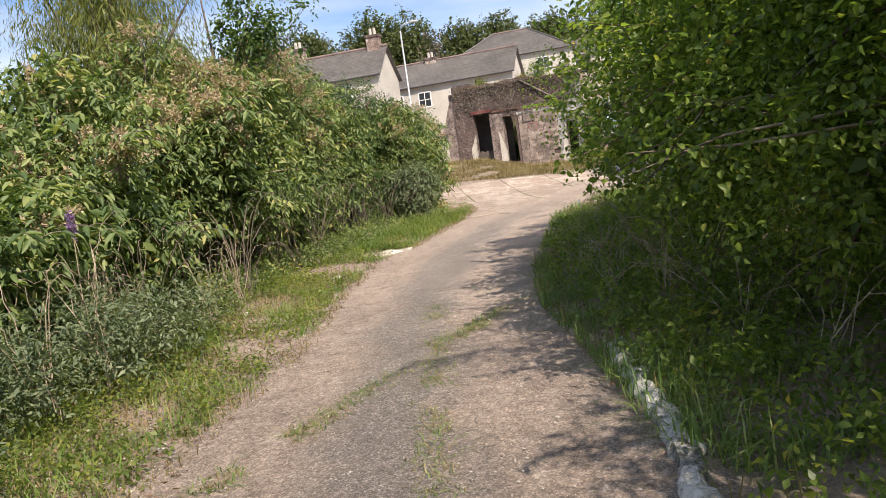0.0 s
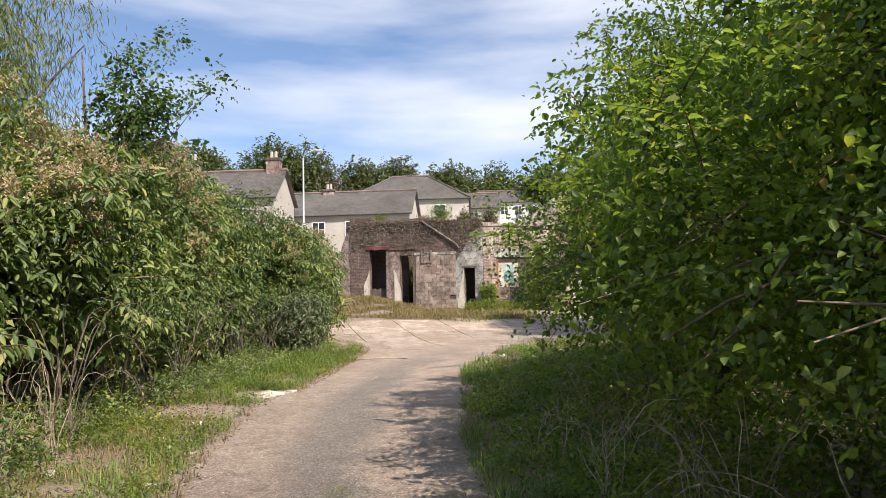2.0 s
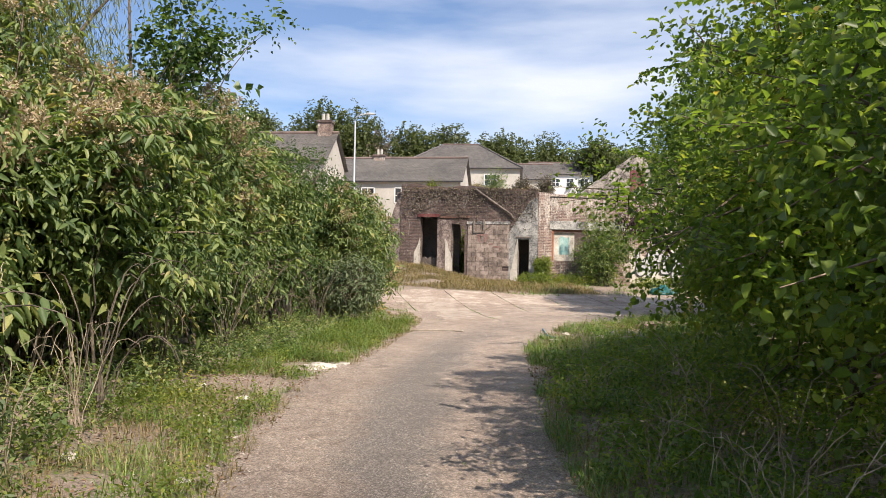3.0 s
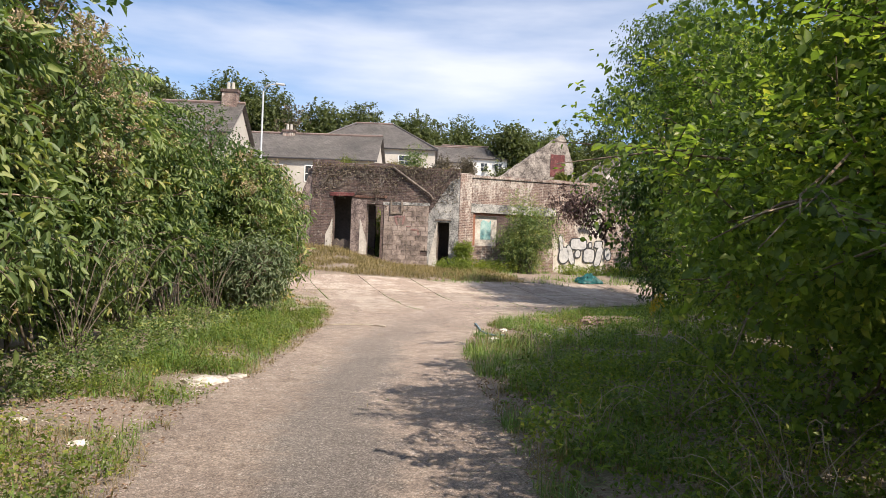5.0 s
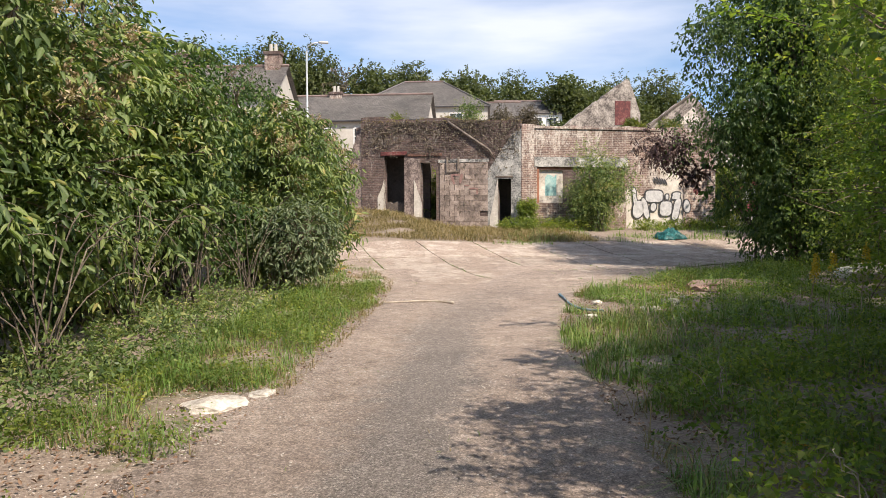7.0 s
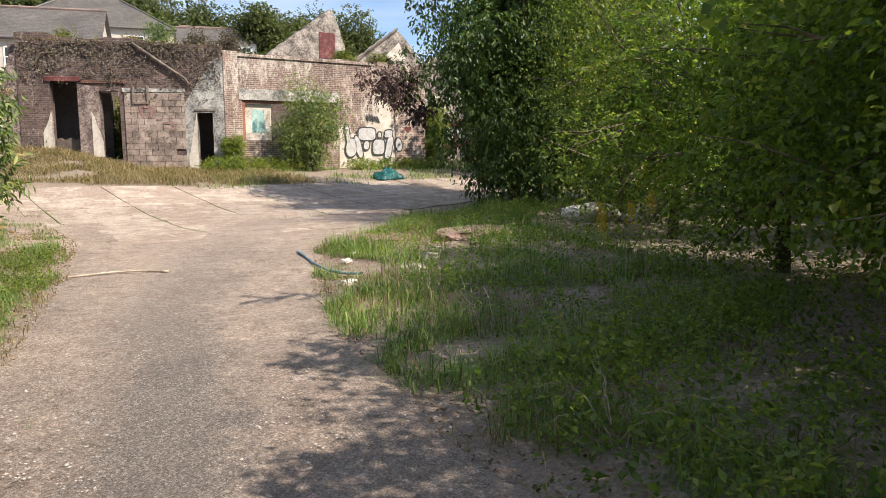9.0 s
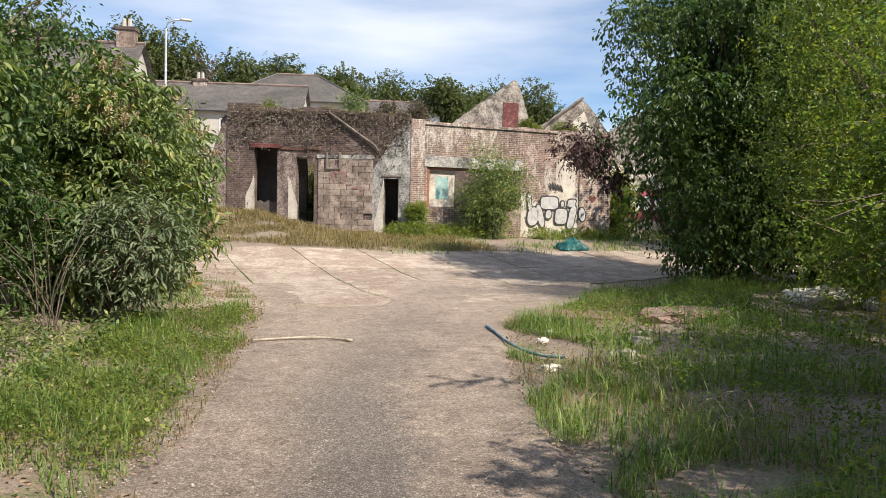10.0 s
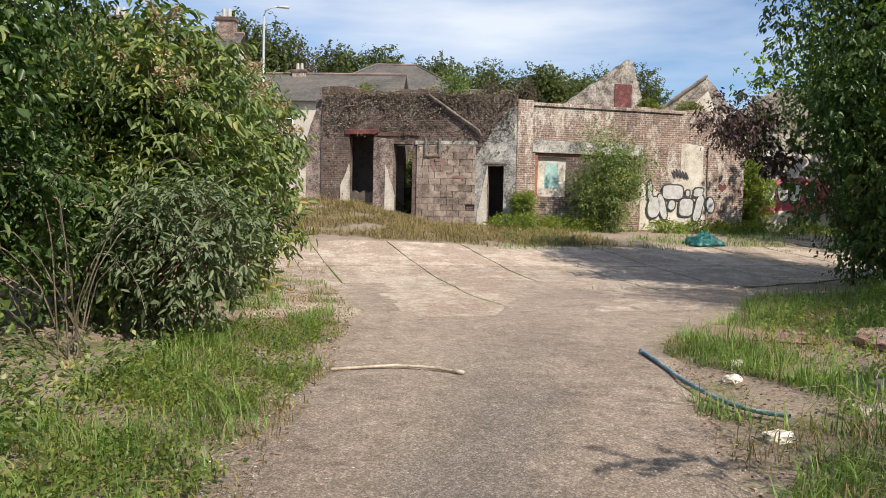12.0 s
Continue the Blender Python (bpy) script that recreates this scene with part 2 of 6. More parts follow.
def track_material():
    """Worn tarmac down the middle, pinkish dust and fine gravel to both sides."""
    m, n, l, p = material("worn track")
    v = object_vec(n)
    uv = n.new("ShaderNodeUVMap")
    sep = n.new("ShaderNodeSeparateXYZ")
    l.new(uv.outputs[0], sep.inputs[0])
    broad, mid, fine = noise_node(n, l, 0.7, 6, 0.65, v), noise_node(n, l, 4.5, 6, 0.7, v), noise_node(n, l, 75, 5, 0.9, v)
    dust = ramp(n, l, mixed(n, l, 0.5, mid, fine), [(0.36, (0.09, 0.072, 0.06)), (0.45, (0.305, 0.245, 0.2)), (0.57, (0.385, 0.314, 0.26)), (0.63, (0.55, 0.49, 0.43))])
    tar = ramp(n, l, fine, [(0.36, (0.05, 0.047, 0.044)), (0.45, (0.185, 0.163, 0.145)), (0.57, (0.25, 0.222, 0.198)), (0.63, (0.58, 0.54, 0.48))])
    across = n.new("ShaderNodeMath")
    across.operation = "ADD"
    l.new(sep.outputs["X"], across.inputs[0])
    shift = n.new("ShaderNodeMapRange")
    shift.inputs["To Min"].default_value, shift.inputs["To Max"].default_value = -0.32, 0.32
    l.new(mixed(n, l, 0.45, broad, mid), shift.inputs["Value"])
    l.new(shift.outputs["Result"], across.inputs[1])
    band = ramp(n, l, across.outputs[0], [(0.31, (0, 0, 0)), (0.42, (1, 1, 1)), (0.57, (1, 1, 1)), (0.68, (0, 0, 0))])
    fade = n.new("ShaderNodeMapRange")
    for key, value in zip(("From Min", "From Max", "To Min", "To Max"), (15.0, 22.0, 0.95, 0.1)):
        fade.inputs[key].default_value = value
    l.new(sep.outputs["Y"], fade.inputs["Value"])
    col = mixed(n, l, mixed(n, l, 1.0, band, fade.outputs["Result"], "MULTIPLY"), dust, tar)
    worn = ramp(n, l, broad, [(0.35, (0.82, 0.8, 0.8)), (0.65, (1.12, 1.1, 1.08))])
    col = mixed(n, l, 1.0, col, worn, "MULTIPLY")
    col = mixed(n, l, 0.8, col, cells(n, l, 95, v, 0.5, 1.75), "MULTIPLY")
    col = mixed(n, l, 0.6, col, cells(n, l, 38, v, 0.7, 1.5), "MULTIPLY")
    l.new(col, p.inputs["Base Color"])
    p.inputs["Roughness"].default_value = 0.93
    bumped(n, l, p, mixed(n, l, 0.6, mid, fine), 1.0, 0.03)
    return m


def slab_material():
    """Old concrete under drifts of dust, with oil stains and hairline wear."""
    m, n, l, p = material("yard slab")
    geo = n.new("ShaderNodeNewGeometry").outputs["Position"]
    broad, mid, fine = noise_node(n, l, 0.55, 6, 0.65, geo), noise_node(n, l, 2.4, 7, 0.7, geo), noise_node(n, l, 28, 6, 0.8, geo)
    pale = ramp(n, l, mixed(n, l, 0.55, mid, fine), [(0.32, (0.17, 0.145, 0.125)), (0.46, (0.33, 0.285, 0.245)), (0.58, (0.43, 0.375, 0.325)), (0.7, (0.58, 0.52, 0.46))])
    dust = ramp(n, l, fine, [(0.34, (0.13, 0.1, 0.082)), (0.5, (0.28, 0.225, 0.185)), (0.66, (0.42, 0.35, 0.3))])
    drift = ramp(n, l, mixed(n, l, 0.5, broad, mid), [(0.46, (1, 1, 1)), (0.53, (0, 0, 0))])
    col = mixed(n, l, drift, pale, dust)
    info = n.new("ShaderNodeObjectInfo")
    col = mixed(n, l, 1.0, col, ramp(n, l, info.outputs["Random"], [(0, (0.84, 0.84, 0.84)), (1, (1.1, 1.1, 1.1))]), "MULTIPLY")
    col = mixed(n, l, 0.7, col, cells(n, l, 30, geo, 0.55, 1.35), "MULTIPLY")
    l.new(mixed(n, l, 1.0, col, (1.08, 1.04, 0.99), "MULTIPLY"), p.inputs["Base Color"])
    p.inputs["Roughness"].default_value = 0.93
    bumped(n, l, p, mixed(n, l, 0.6, mid, fine), 0.8, 0.015)
    return m


M["ground"] = ground_material()
M["track"] = track_material()
M["roof_concrete"] = two_scale("old yard concrete", [(0.28, (0.16, 0.135, 0.115)), (0.45, (0.32, 0.275, 0.235)), (0.58, (0.43, 0.375, 0.325)), (0.75, (0.55, 0.49, 0.43))], 1.3, 18, 0.93, 0.5, 0.01, 0, 0.1)
M["concrete"] = slab_material()
M["brick"] = brick_material("limewashed brick", ((0.19, 0.13, 0.115), (0.3, 0.215, 0.185)), (0.42, 0.38, 0.34), (0.56, 0.515, 0.465), 0.505)
M["brick_soot"] = brick_material("sooty brick", ((0.095, 0.068, 0.064), (0.17, 0.118, 0.104)), (0.17, 0.148, 0.138), (0.38, 0.345, 0.31), 0.54)
M["block"] = two_scale("concrete block", [(0.28, (0.12, 0.095, 0.082)), (0.5, (0.27, 0.212, 0.178)), (0.75, (0.42, 0.345, 0.295))], 2, 30, 0.92, 0.5, 0.006, 0, 0.2)
M["pier"] = two_scale("stained brown plaster", [(0.3, (0.08, 0.06, 0.055)), (0.5, (0.22, 0.17, 0.15)), (0.75, (0.38, 0.31, 0.27))], 2, 16, 0.92, 0.6, 0.012)
M["render"] = two_scale("peeling grey render", [(0.25, (0.07, 0.07, 0.068)), (0.42, (0.22, 0.217, 0.205)), (0.6, (0.38, 0.368, 0.34)), (0.8, (0.58, 0.555, 0.51))], 1.6, 14, 0.92, 0.7, 0.02)
M["whitewash"] = two_scale("flaking whitewash", [(0.1, (0.22, 0.185, 0.155)), (0.4, (0.48, 0.435, 0.375)), (0.8, (0.68, 0.64, 0.57))], 2, 18, 0.9, 0.5, 0.01)
M["cream"] = two_scale("cream house render", [(0.1, (0.38, 0.355, 0.31)), (0.9, (0.55, 0.525, 0.47))], 0.5, 6, 0.9, 0.2, 0.01)
M["red_paint"] = two_scale("faded red paint", [(0.25, (0.06, 0.02, 0.02)), (0.6, (0.15, 0.036, 0.034)), (0.85, (0.25, 0.14, 0.12))], 3, 25, 0.75, 0.3, 0.005)
M["faded_red"] = two_scale("faded red spray", [(0.3, (0.22, 0.12, 0.105)), (0.7, (0.33, 0.2, 0.175))], 9, 40, 0.85, 0.0)
M["red_brick"] = two_scale("orange brick", [(0.2, (0.16, 0.07, 0.045)), (0.7, (0.34, 0.15, 0.09))], 1, 12, 0.9, 0.4, 0.01)
M["ridge"] = two_scale("weathered clay ridge", [(0.2, (0.13, 0.1, 0.09)), (0.7, (0.26, 0.19, 0.165))], 1, 12, 0.85, 0.3, 0.01)
M["timber"] = two_scale("weathered timber", [(0.2, (0.07, 0.055, 0.045)), (0.6, (0.2, 0.165, 0.135)), (0.85, (0.34, 0.29, 0.24))], 2, 20, 0.9, 0.5, 0.008)
M["iron"] = two_scale("rusted iron", [(0.2, (0.05, 0.03, 0.028)), (0.6, (0.14, 0.07, 0.05)), (0.85, (0.22, 0.12, 0.08))], 4, 30, 0.85, 0.4, 0.004)
M["galvanised"] = two_scale("galvanised steel", [(0.2, (0.36, 0.38, 0.38)), (0.8, (0.55, 0.57, 0.57))], 2, 20, 0.5, 0.1, 0.002, 0.6)
M["white_gloss"] = two_scale("white gloss paint", [(0.2, (0.66, 0.65, 0.62)), (0.8, (0.8, 0.8, 0.78))], 2, 20, 0.5, 0.1, 0.002)
M["black_paint"] = two_scale("black spray paint", [(0.2, (0.02, 0.02, 0.024)), (0.8, (0.07, 0.07, 0.075))], 5, 40, 0.6, 0.0)
M["silver_paint"] = two_scale("silver spray paint", [(0.2, (0.3, 0.3, 0.31)), (0.5, (0.46, 0.46, 0.46)), (0.8, (0.58, 0.57, 0.56))], 5, 30, 0.6, 0.1, 0.002)
M["pink_paint"] = two_scale("pink spray paint", [(0.2, (0.42, 0.06, 0.1)), (0.8, (0.62, 0.18, 0.22))], 4, 30, 0.7, 0.0)
M["teal_paint"] = two_scale("teal spray paint", [(0.2, (0.12, 0.32, 0.33)), (0.8, (0.42, 0.56, 0.52))], 3, 20, 0.7, 0.0)
M["tarpaulin"] = two_scale("teal tarpaulin", [(0.2, (0.012, 0.085, 0.09)), (0.55, (0.03, 0.19, 0.19)), (0.85, (0.08, 0.33, 0.32))], 4, 16, 0.45, 0.4, 0.01)
M["blue_pipe"] = two_scale("scuffed blue pipe", [(0.2, (0.03, 0.075, 0.11)), (0.55, (0.09, 0.2, 0.28)), (0.85, (0.38, 0.44, 0.44))], 5, 30, 0.55, 0.2, 0.002)
M["grey_pipe"] = two_scale("sun-bleached grey pipe", [(0.2, (0.24, 0.19, 0.14)), (0.6, (0.44, 0.38, 0.3)), (0.85, (0.56, 0.5, 0.42))], 5, 30, 0.7, 0.2, 0.002)
M["kerb"] = two_scale("mossy old concrete", [(0.3, (0.1, 0.1, 0.085)), (0.45, (0.34, 0.33, 0.31)), (0.65, (0.62, 0.6, 0.56))], 4, 34, 0.95, 0.8, 0.02)
# dark tone that stands in for shade inside the ruin
M["inside_shade"] = two_scale("dark interior shade", [(0.2, (0.06, 0.05, 0.045)), (0.8, (0.16, 0.13, 0.11))], 1, 10, 0.95, 0.3, 0.01)


def glass_material():
    m, n, l, p = material("window glass")
    p.inputs["Base Color"].default_value = (0.03, 0.035, 0.04, 1)
    p.inputs["Roughness"].default_value = 0.08
    p.inputs["Specular IOR Level"].default_value = 0.7
    return m


def slate_material():
    m, n, l, p = material("roof slate")
    uv = n.new("ShaderNodeUVMap")
    b = n.new("ShaderNodeTexBrick")
    l.new(uv.outputs[0], b.inputs["Vector"])
    b.inputs["Scale"].default_value, b.inputs["Brick Width"].default_value, b.inputs["Row Height"].default_value = 1.0, 0.3, 0.22
    b.inputs["Mortar Size"].default_value = 0.012
    b.inputs["Color1"].default_value, b.inputs["Color2"].default_value, b.inputs["Mortar"].default_value = (0.2, 0.19, 0.185, 1), (0.27, 0.255, 0.245, 1), (0.12, 0.115, 0.112, 1)
    v = object_vec(n)
    stain = noise_node(n, l, 0.5, 6, 0.65, v)
    l.new(mixed(n, l, 0.8, b.outputs["Color"], ramp(n, l, stain, [(0.3, (0.7, 0.7, 0.7)), (0.7, (1.3, 1.25, 1.18))]), "MULTIPLY"), p.inputs["Base Color"])
    p.inputs["Roughness"].default_value = 0.62
    bumped(n, l, p, b.outputs["Fac"], 0.6, 0.02, True)
    return m


M["glass"] = glass_material()
M["slate"] = slate_material()


# ---- building blocks ----
def rest(a, b, x):
    u = min(max((x - a) / (b - a), 0.0), 1.0)
    return u * u * (3 - 2 * u)


LEFT_EDGE = [(-30, -2.2), (0, -1.75), (4.06, -1.48), (6.6, -1.0), (9.3, -0.75), (12.4, -0.33), (14.0, 0.35), (16.4, 1.12), (18.6, 1.72), (20.4, 2.25), (23.5, 2.95), (27.0, 3.1)]
RIGHT_EDGE = [(-30, 0.6), (0, 0.85), (3.3, 1.2), (5.0, 1.35), (6.8, 1.45), (8.5, 1.72), (10.0, 2.1), (11.4, 2.5), (13.8, 3.2), (15.8, 3.75), (17.6, 4.5), (20.5, 6.05), (22.1, 8.2), (25.5, 11.4), (27.0, 12.5)]


def along(table, y):
    return float(np.interp(y, [a for a, _ in table], [b for _, b in table]))


def on_track(x, y):
    """How far inside the track's edges; below zero is verge."""
    return min(x - along(LEFT_EDGE, y), along(RIGHT_EDGE, y) - x) if y < 27 else -1.0


def height(x, y):
    """The lie of the land."""
    z = (0.85 + 0.2 * rest(9.0, 5.5, x)) * rest(25, 36, y)
    z += 0.62 * rest(9.0, 5.0, x) * rest(34, 39.5, y)
    z += 0.2 * max(0.0, min(y, 62) - 46) + 0.11 * max(0.0, min(y, 140) - 62)
    if y < 27:
        out = -on_track(x, y)
        z += 0.06 * rest(0.1, 0.8, out) + 0.10 * rest(1.0, 3.0, out)
    if abs(x) < 40 and -20 < y < 50:
        k = 0.02 if on_track(x, y) > 0 or 27 < y < 31 else 0.05
        z += k * noise.noise(Vector((x * 0.8, y * 0.8, 0.3)))
    return z


def mesh_object(name, me, mat, parent=None, label=""):
    ob = new(name, me)
    if mat is not None:
        me.materials.append(mat)
    if parent is not None:
        ob.parent = parent
    if label:
        ob["label"] = label
    return ob


def part(name, bm, mat, parent=None, label="", smooth=False):
    me = bpy.data.meshes.new(name)
    bm.to_mesh(me)
    bm.free()
    if smooth:
        me.polygons.foreach_set("use_smooth", [True] * len(me.polygons))
    return mesh_object(name, me, mat, parent, label)


def thing(name, label, category, place=(0, 0, 0), turn=0.0, group="", kind=""):
    ob = new(name)
    ob.empty_display_size = 0.2
    ob.matrix_basis = pose(*place, 0, 0, turn)
    return tagged(ob, label, category, group, kind)


def fast_mesh(name, verts, faces):
    me = bpy.data.meshes.new(name)
    verts, faces = np.asarray(verts, dtype=np.float32), np.asarray(faces, dtype=np.int32)
    k = faces.shape[1]
    me.vertices.add(len(verts))
    me.vertices.foreach_set("co", verts.ravel())
    me.loops.add(faces.size)
    me.loops.foreach_set("vertex_index", faces.ravel())
    me.polygons.add(len(faces))
    me.polygons.foreach_set("loop_start", np.arange(len(faces), dtype=np.int32) * k)
    me.update(calc_edges=True)
    return me


def add_box(bm, lo, hi, m=None, bevel=0.0):
    c, s = [(a + b) / 2 for a, b in zip(lo, hi)], [b - a for a, b in zip(lo, hi)]
    made = bmesh.ops.create_cube(bm, size=1.0, matrix=Matrix.Translation(c) @ Matrix.Diagonal((*s, 1)))["verts"]
    if bevel:
        edges = list({e for v in made for e in v.link_edges})
        made = list({v for f in bmesh.ops.bevel(bm, geom=edges, offset=bevel, segments=1, affect="EDGES")["faces"] for v in f.verts} | {v for v in made if v.is_valid})
    if m is not None:
        bmesh.ops.transform(bm, matrix=m, verts=made)
    return made


def box(lo, hi, bevel=0.0, m=None):
    bm = bmesh.new()
    add_box(bm, lo, hi, m, bevel)
    return bm


def tube(points, radii, sides=7):
    """A tapering limb through the points."""
    pts = [Vector(p) for p in points]
    verts, faces = [], []
    for i, p in enumerate(pts):
        d = (pts[min(i + 1, len(pts) - 1)] - pts[max(i - 1, 0)]).normalized()
        side = d.cross(Vector((0.31, 0.17, 0.93) if abs(d.z) < 0.9 else (1, 0.2, 0))).normalized()
        up = side.cross(d)
        for k in range(sides):
            a = 2 * math.pi * k / sides
            verts.append(p + (side * math.cos(a) + up * math.sin(a)) * radii[i])
    for i in range(len(pts) - 1):
        for k in range(sides):
            j = (k + 1) % sides
            faces.append((i * sides + k, i * sides + j, (i + 1) * sides + j, (i + 1) * sides + k))
    return verts, faces


def tube_bm(points, radii, sides=7, caps=True):
    v, f = tube(points, radii, sides)
    bm = bmesh.new()
    vs = [bm.verts.new(p) for p in v]
    for q in f:
        bm.faces.new([vs[i] for i in q])
    if caps:
        bm.faces.new(vs[:sides][::-1])
        bm.faces.new(vs[-sides:])
    bmesh.ops.recalc_face_normals(bm, faces=bm.faces)
    return bm


def join_tubes(list_of):
    verts, faces = [], []
    for v, f in list_of:
        n = len(verts)
        verts += [tuple(p) for p in v]
        faces += [tuple(i + n for i in q) for q in f]
    return fast_mesh("limbs", verts, faces)


def wall_bm(length, top, thick, holes, step=0.45, ragged=0.0, seed=1, foot=0.0):
    """A wall along +x, front at y=0, back at y=thick, with real openings (x0, x1, z0, z1) and an uneven top."""
    rnd = random.Random(seed)
    tops = top if callable(top) else (lambda x: top)
    xs = sorted({0.0, length, *[round(c, 3) for h in holes for c in h[:2] if 0 < c < length]})
    fine = []
    for a, b in zip(xs, xs[1:]):
        k = max(1, round((b - a) / step))
        fine += [a + (b - a) * i / k for i in range(k)]
    xs = fine + [length]
    low = min(tops(x) for x in xs) - 0.3
    zs = sorted({foot, low, *[round(c, 3) for h in holes for c in h[2:] if foot < c < low]})
    grid = [(x, [*zs, tops(x) + rnd.uniform(-ragged, ragged)]) for x in xs]
    solid = lambda i, j: 0 <= i < len(xs) - 1 and 0 <= j < len(zs) and not any(h[0] - 1e-3 <= xs[i] and xs[i + 1] <= h[1] + 1e-3 and j < len(zs) - 1 and h[2] - 1e-3 <= zs[j] and zs[j + 1] <= h[3] + 1e-3 for h in holes)
    bm, cache = bmesh.new(), {}

    def v(i, j, side):
        if (i, j, side) not in cache:
            cache[i, j, side] = bm.verts.new((grid[i][0], thick * side, grid[i][1][j]))
        return cache[i, j, side]
    for i in range(len(xs) - 1):
        for j in range(len(zs)):
            if not solid(i, j):
                continue
            bm.faces.new((v(i, j, 0), v(i + 1, j, 0), v(i + 1, j + 1, 0), v(i, j + 1, 0)))
            bm.faces.new((v(i + 1, j, 1), v(i, j, 1), v(i, j + 1, 1), v(i + 1, j + 1, 1)))
            for di, dj, (a, b) in ((-1, 0, ((i, j), (i, j + 1))), (1, 0, ((i + 1, j + 1), (i + 1, j))), (0, -1, ((i + 1, j), (i, j))), (0, 1, ((i, j + 1), (i + 1, j + 1)))):
                if not solid(i + di, j + dj):
                    bm.faces.new((v(*a, 0), v(*b, 0), v(*b, 1), v(*a, 1)))
    bmesh.ops.recalc_face_normals(bm, faces=bm.faces)
    return bm


# ---- ground, track and yard ----
def build_ground():
    def spread(lo, hi, near_lo, near_hi, fine, coarse):
        out, c = [], near_lo
        while c > lo:
            out.append(c)
            c -= coarse * (1 + (near_lo - c) / 12)
        out = [lo] + out[::-1]
        c = near_lo + fine
        while c < near_hi:
            out.append(c)
            c += fine
        while c < hi:
            out.append(c)
            c += coarse * (1 + (c - near_hi) / 12)
        return out + [hi]
    xs, ys = spread(-900, 900, -9, 22, 0.4, 0.8), spread(-300, 2500, -6, 46, 0.4, 0.8)
    verts = [(x, y, height(x, y) - (0.05 if on_track(x, y) > 0.35 else 0.0)) for y in ys for x in xs]
    w = len(xs)
    faces = [(j * w + i, j * w + i + 1, (j + 1) * w + i + 1, (j + 1) * w + i) for j in range(len(ys) - 1) for i in range(w - 1)]
    me = fast_mesh("ground", verts, faces)
    me.polygons.foreach_set("use_smooth", [True] * len(me.polygons))
    tagged(mesh_object("ground", me, M["ground"]), "rough soil and weedy grass on waste ground", "ground", kind="structure")


def build_track():
    """The worn track, one sheet from behind the start to the edge of the yard."""
    bm = bmesh.new()
    uv = bm.loops.layers.uv.new("across")
    rows, cols = [], 16
    y = -28.0
    while y < 27.01:
        a, b = along(LEFT_EDGE, y) - 0.1, along(RIGHT_EDGE, y) + 0.1
        wob = lambda s: 0.24 * noise.noise(Vector((y * 0.8, s, 0))) + 0.14 * noise.noise(Vector((y * 2.6, s, 5)))
        a, b = a + wob(1.7), b + wob(8.2)
        rows.append((y, [a + (b - a) * i / cols for i in range(cols + 1)]))
        y += 0.3 if y > -4 else 2.0
    vs = [[bm.verts.new((x, y, height(x, y) + (0.022 - 0.05 * (i in (0, cols))) + 0.008 * math.cos(i / cols * 12.6))) for i, x in enumerate(r)] for y, r in rows]
    for j in range(len(rows) - 1):
        for i in range(cols):
            f = bm.faces.new((vs[j][i], vs[j][i + 1], vs[j + 1][i + 1], vs[j + 1][i]))
            for loop, (u, w) in zip(f.loops, ((i, j), (i + 1, j), (i + 1, j + 1), (i, j + 1))):
                loop[uv].uv = (u / cols, rows[w][0])
    tagged(part("track", bm, M["track"], None, "", True), "worn dusty tarmac and gravel track", "track", kind="structure")


def build_yard():
    """Cracked concrete slabs, laid in bays, with weedy joints between them."""
    yard = thing("yard", "cracked pale concrete yard with weedy joints", "yard", kind="structure")
    rnd = random.Random(5)
    ax = Vector((1.0, 0.03, 0))
    ay = Vector((-0.03, 1.0, 0))
    o = Vector((1.75, 22.9, 0))
    for i in range(-1, 12):
        for j in range(0, 4):
            w, d = 1.9, 2.75
            c = [o + ax * (i * w + sx * (w - 0.035) + rnd.uniform(-0.015, 0.015)) + ay * (j * d + sy * (d - 0.035) + rnd.uniform(-0.02, 0.02)) for sx, sy in ((0, 0), (1, 0), (1, 1), (0, 1))]
            mid = sum(c, Vector()) / 4
            if rnd.random() < 0.03:
                continue
            if not (2.4 < mid.x < 24 and 23.6 + 0.25 * max(0, mid.x - 6) < mid.y < 31.4 + 0.2 * max(0, mid.x - 10)):
                continue
            bm = bmesh.new()
            lift = rnd.uniform(0.02, 0.027)
            n = 6
            top = [[bm.verts.new((p := c[0].lerp(c[1], a / n).lerp(c[3].lerp(c[2], a / n), b / n)) * 1.0) for a in range(n + 1)] for b in range(n + 1)]
            for r in top:
                for q in r:
                    q.co.z = height(q.co.x, q.co.y) + lift
            for a in range(n):
                for b in range(n):
                    bm.faces.new((top[b][a], top[b][a + 1], top[b + 1][a + 1], top[b + 1][a]))
            ext = bmesh.ops.extrude_face_region(bm, geom=bm.faces[:])
            bmesh.ops.translate(bm, vec=(0, 0, -0.09), verts=[g for g in ext["geom"] if isinstance(g, bmesh.types.BMVert)])
            bmesh.ops.recalc_face_normals(bm, faces=bm.faces)
            part("slab", bm, M["concrete"], yard)


build_ground()
build_track()
build_yard()


# ---- plants ----
def unit(a):
    return a / np.maximum(np.linalg.norm(a, axis=-1, keepdims=True), 1e-9)


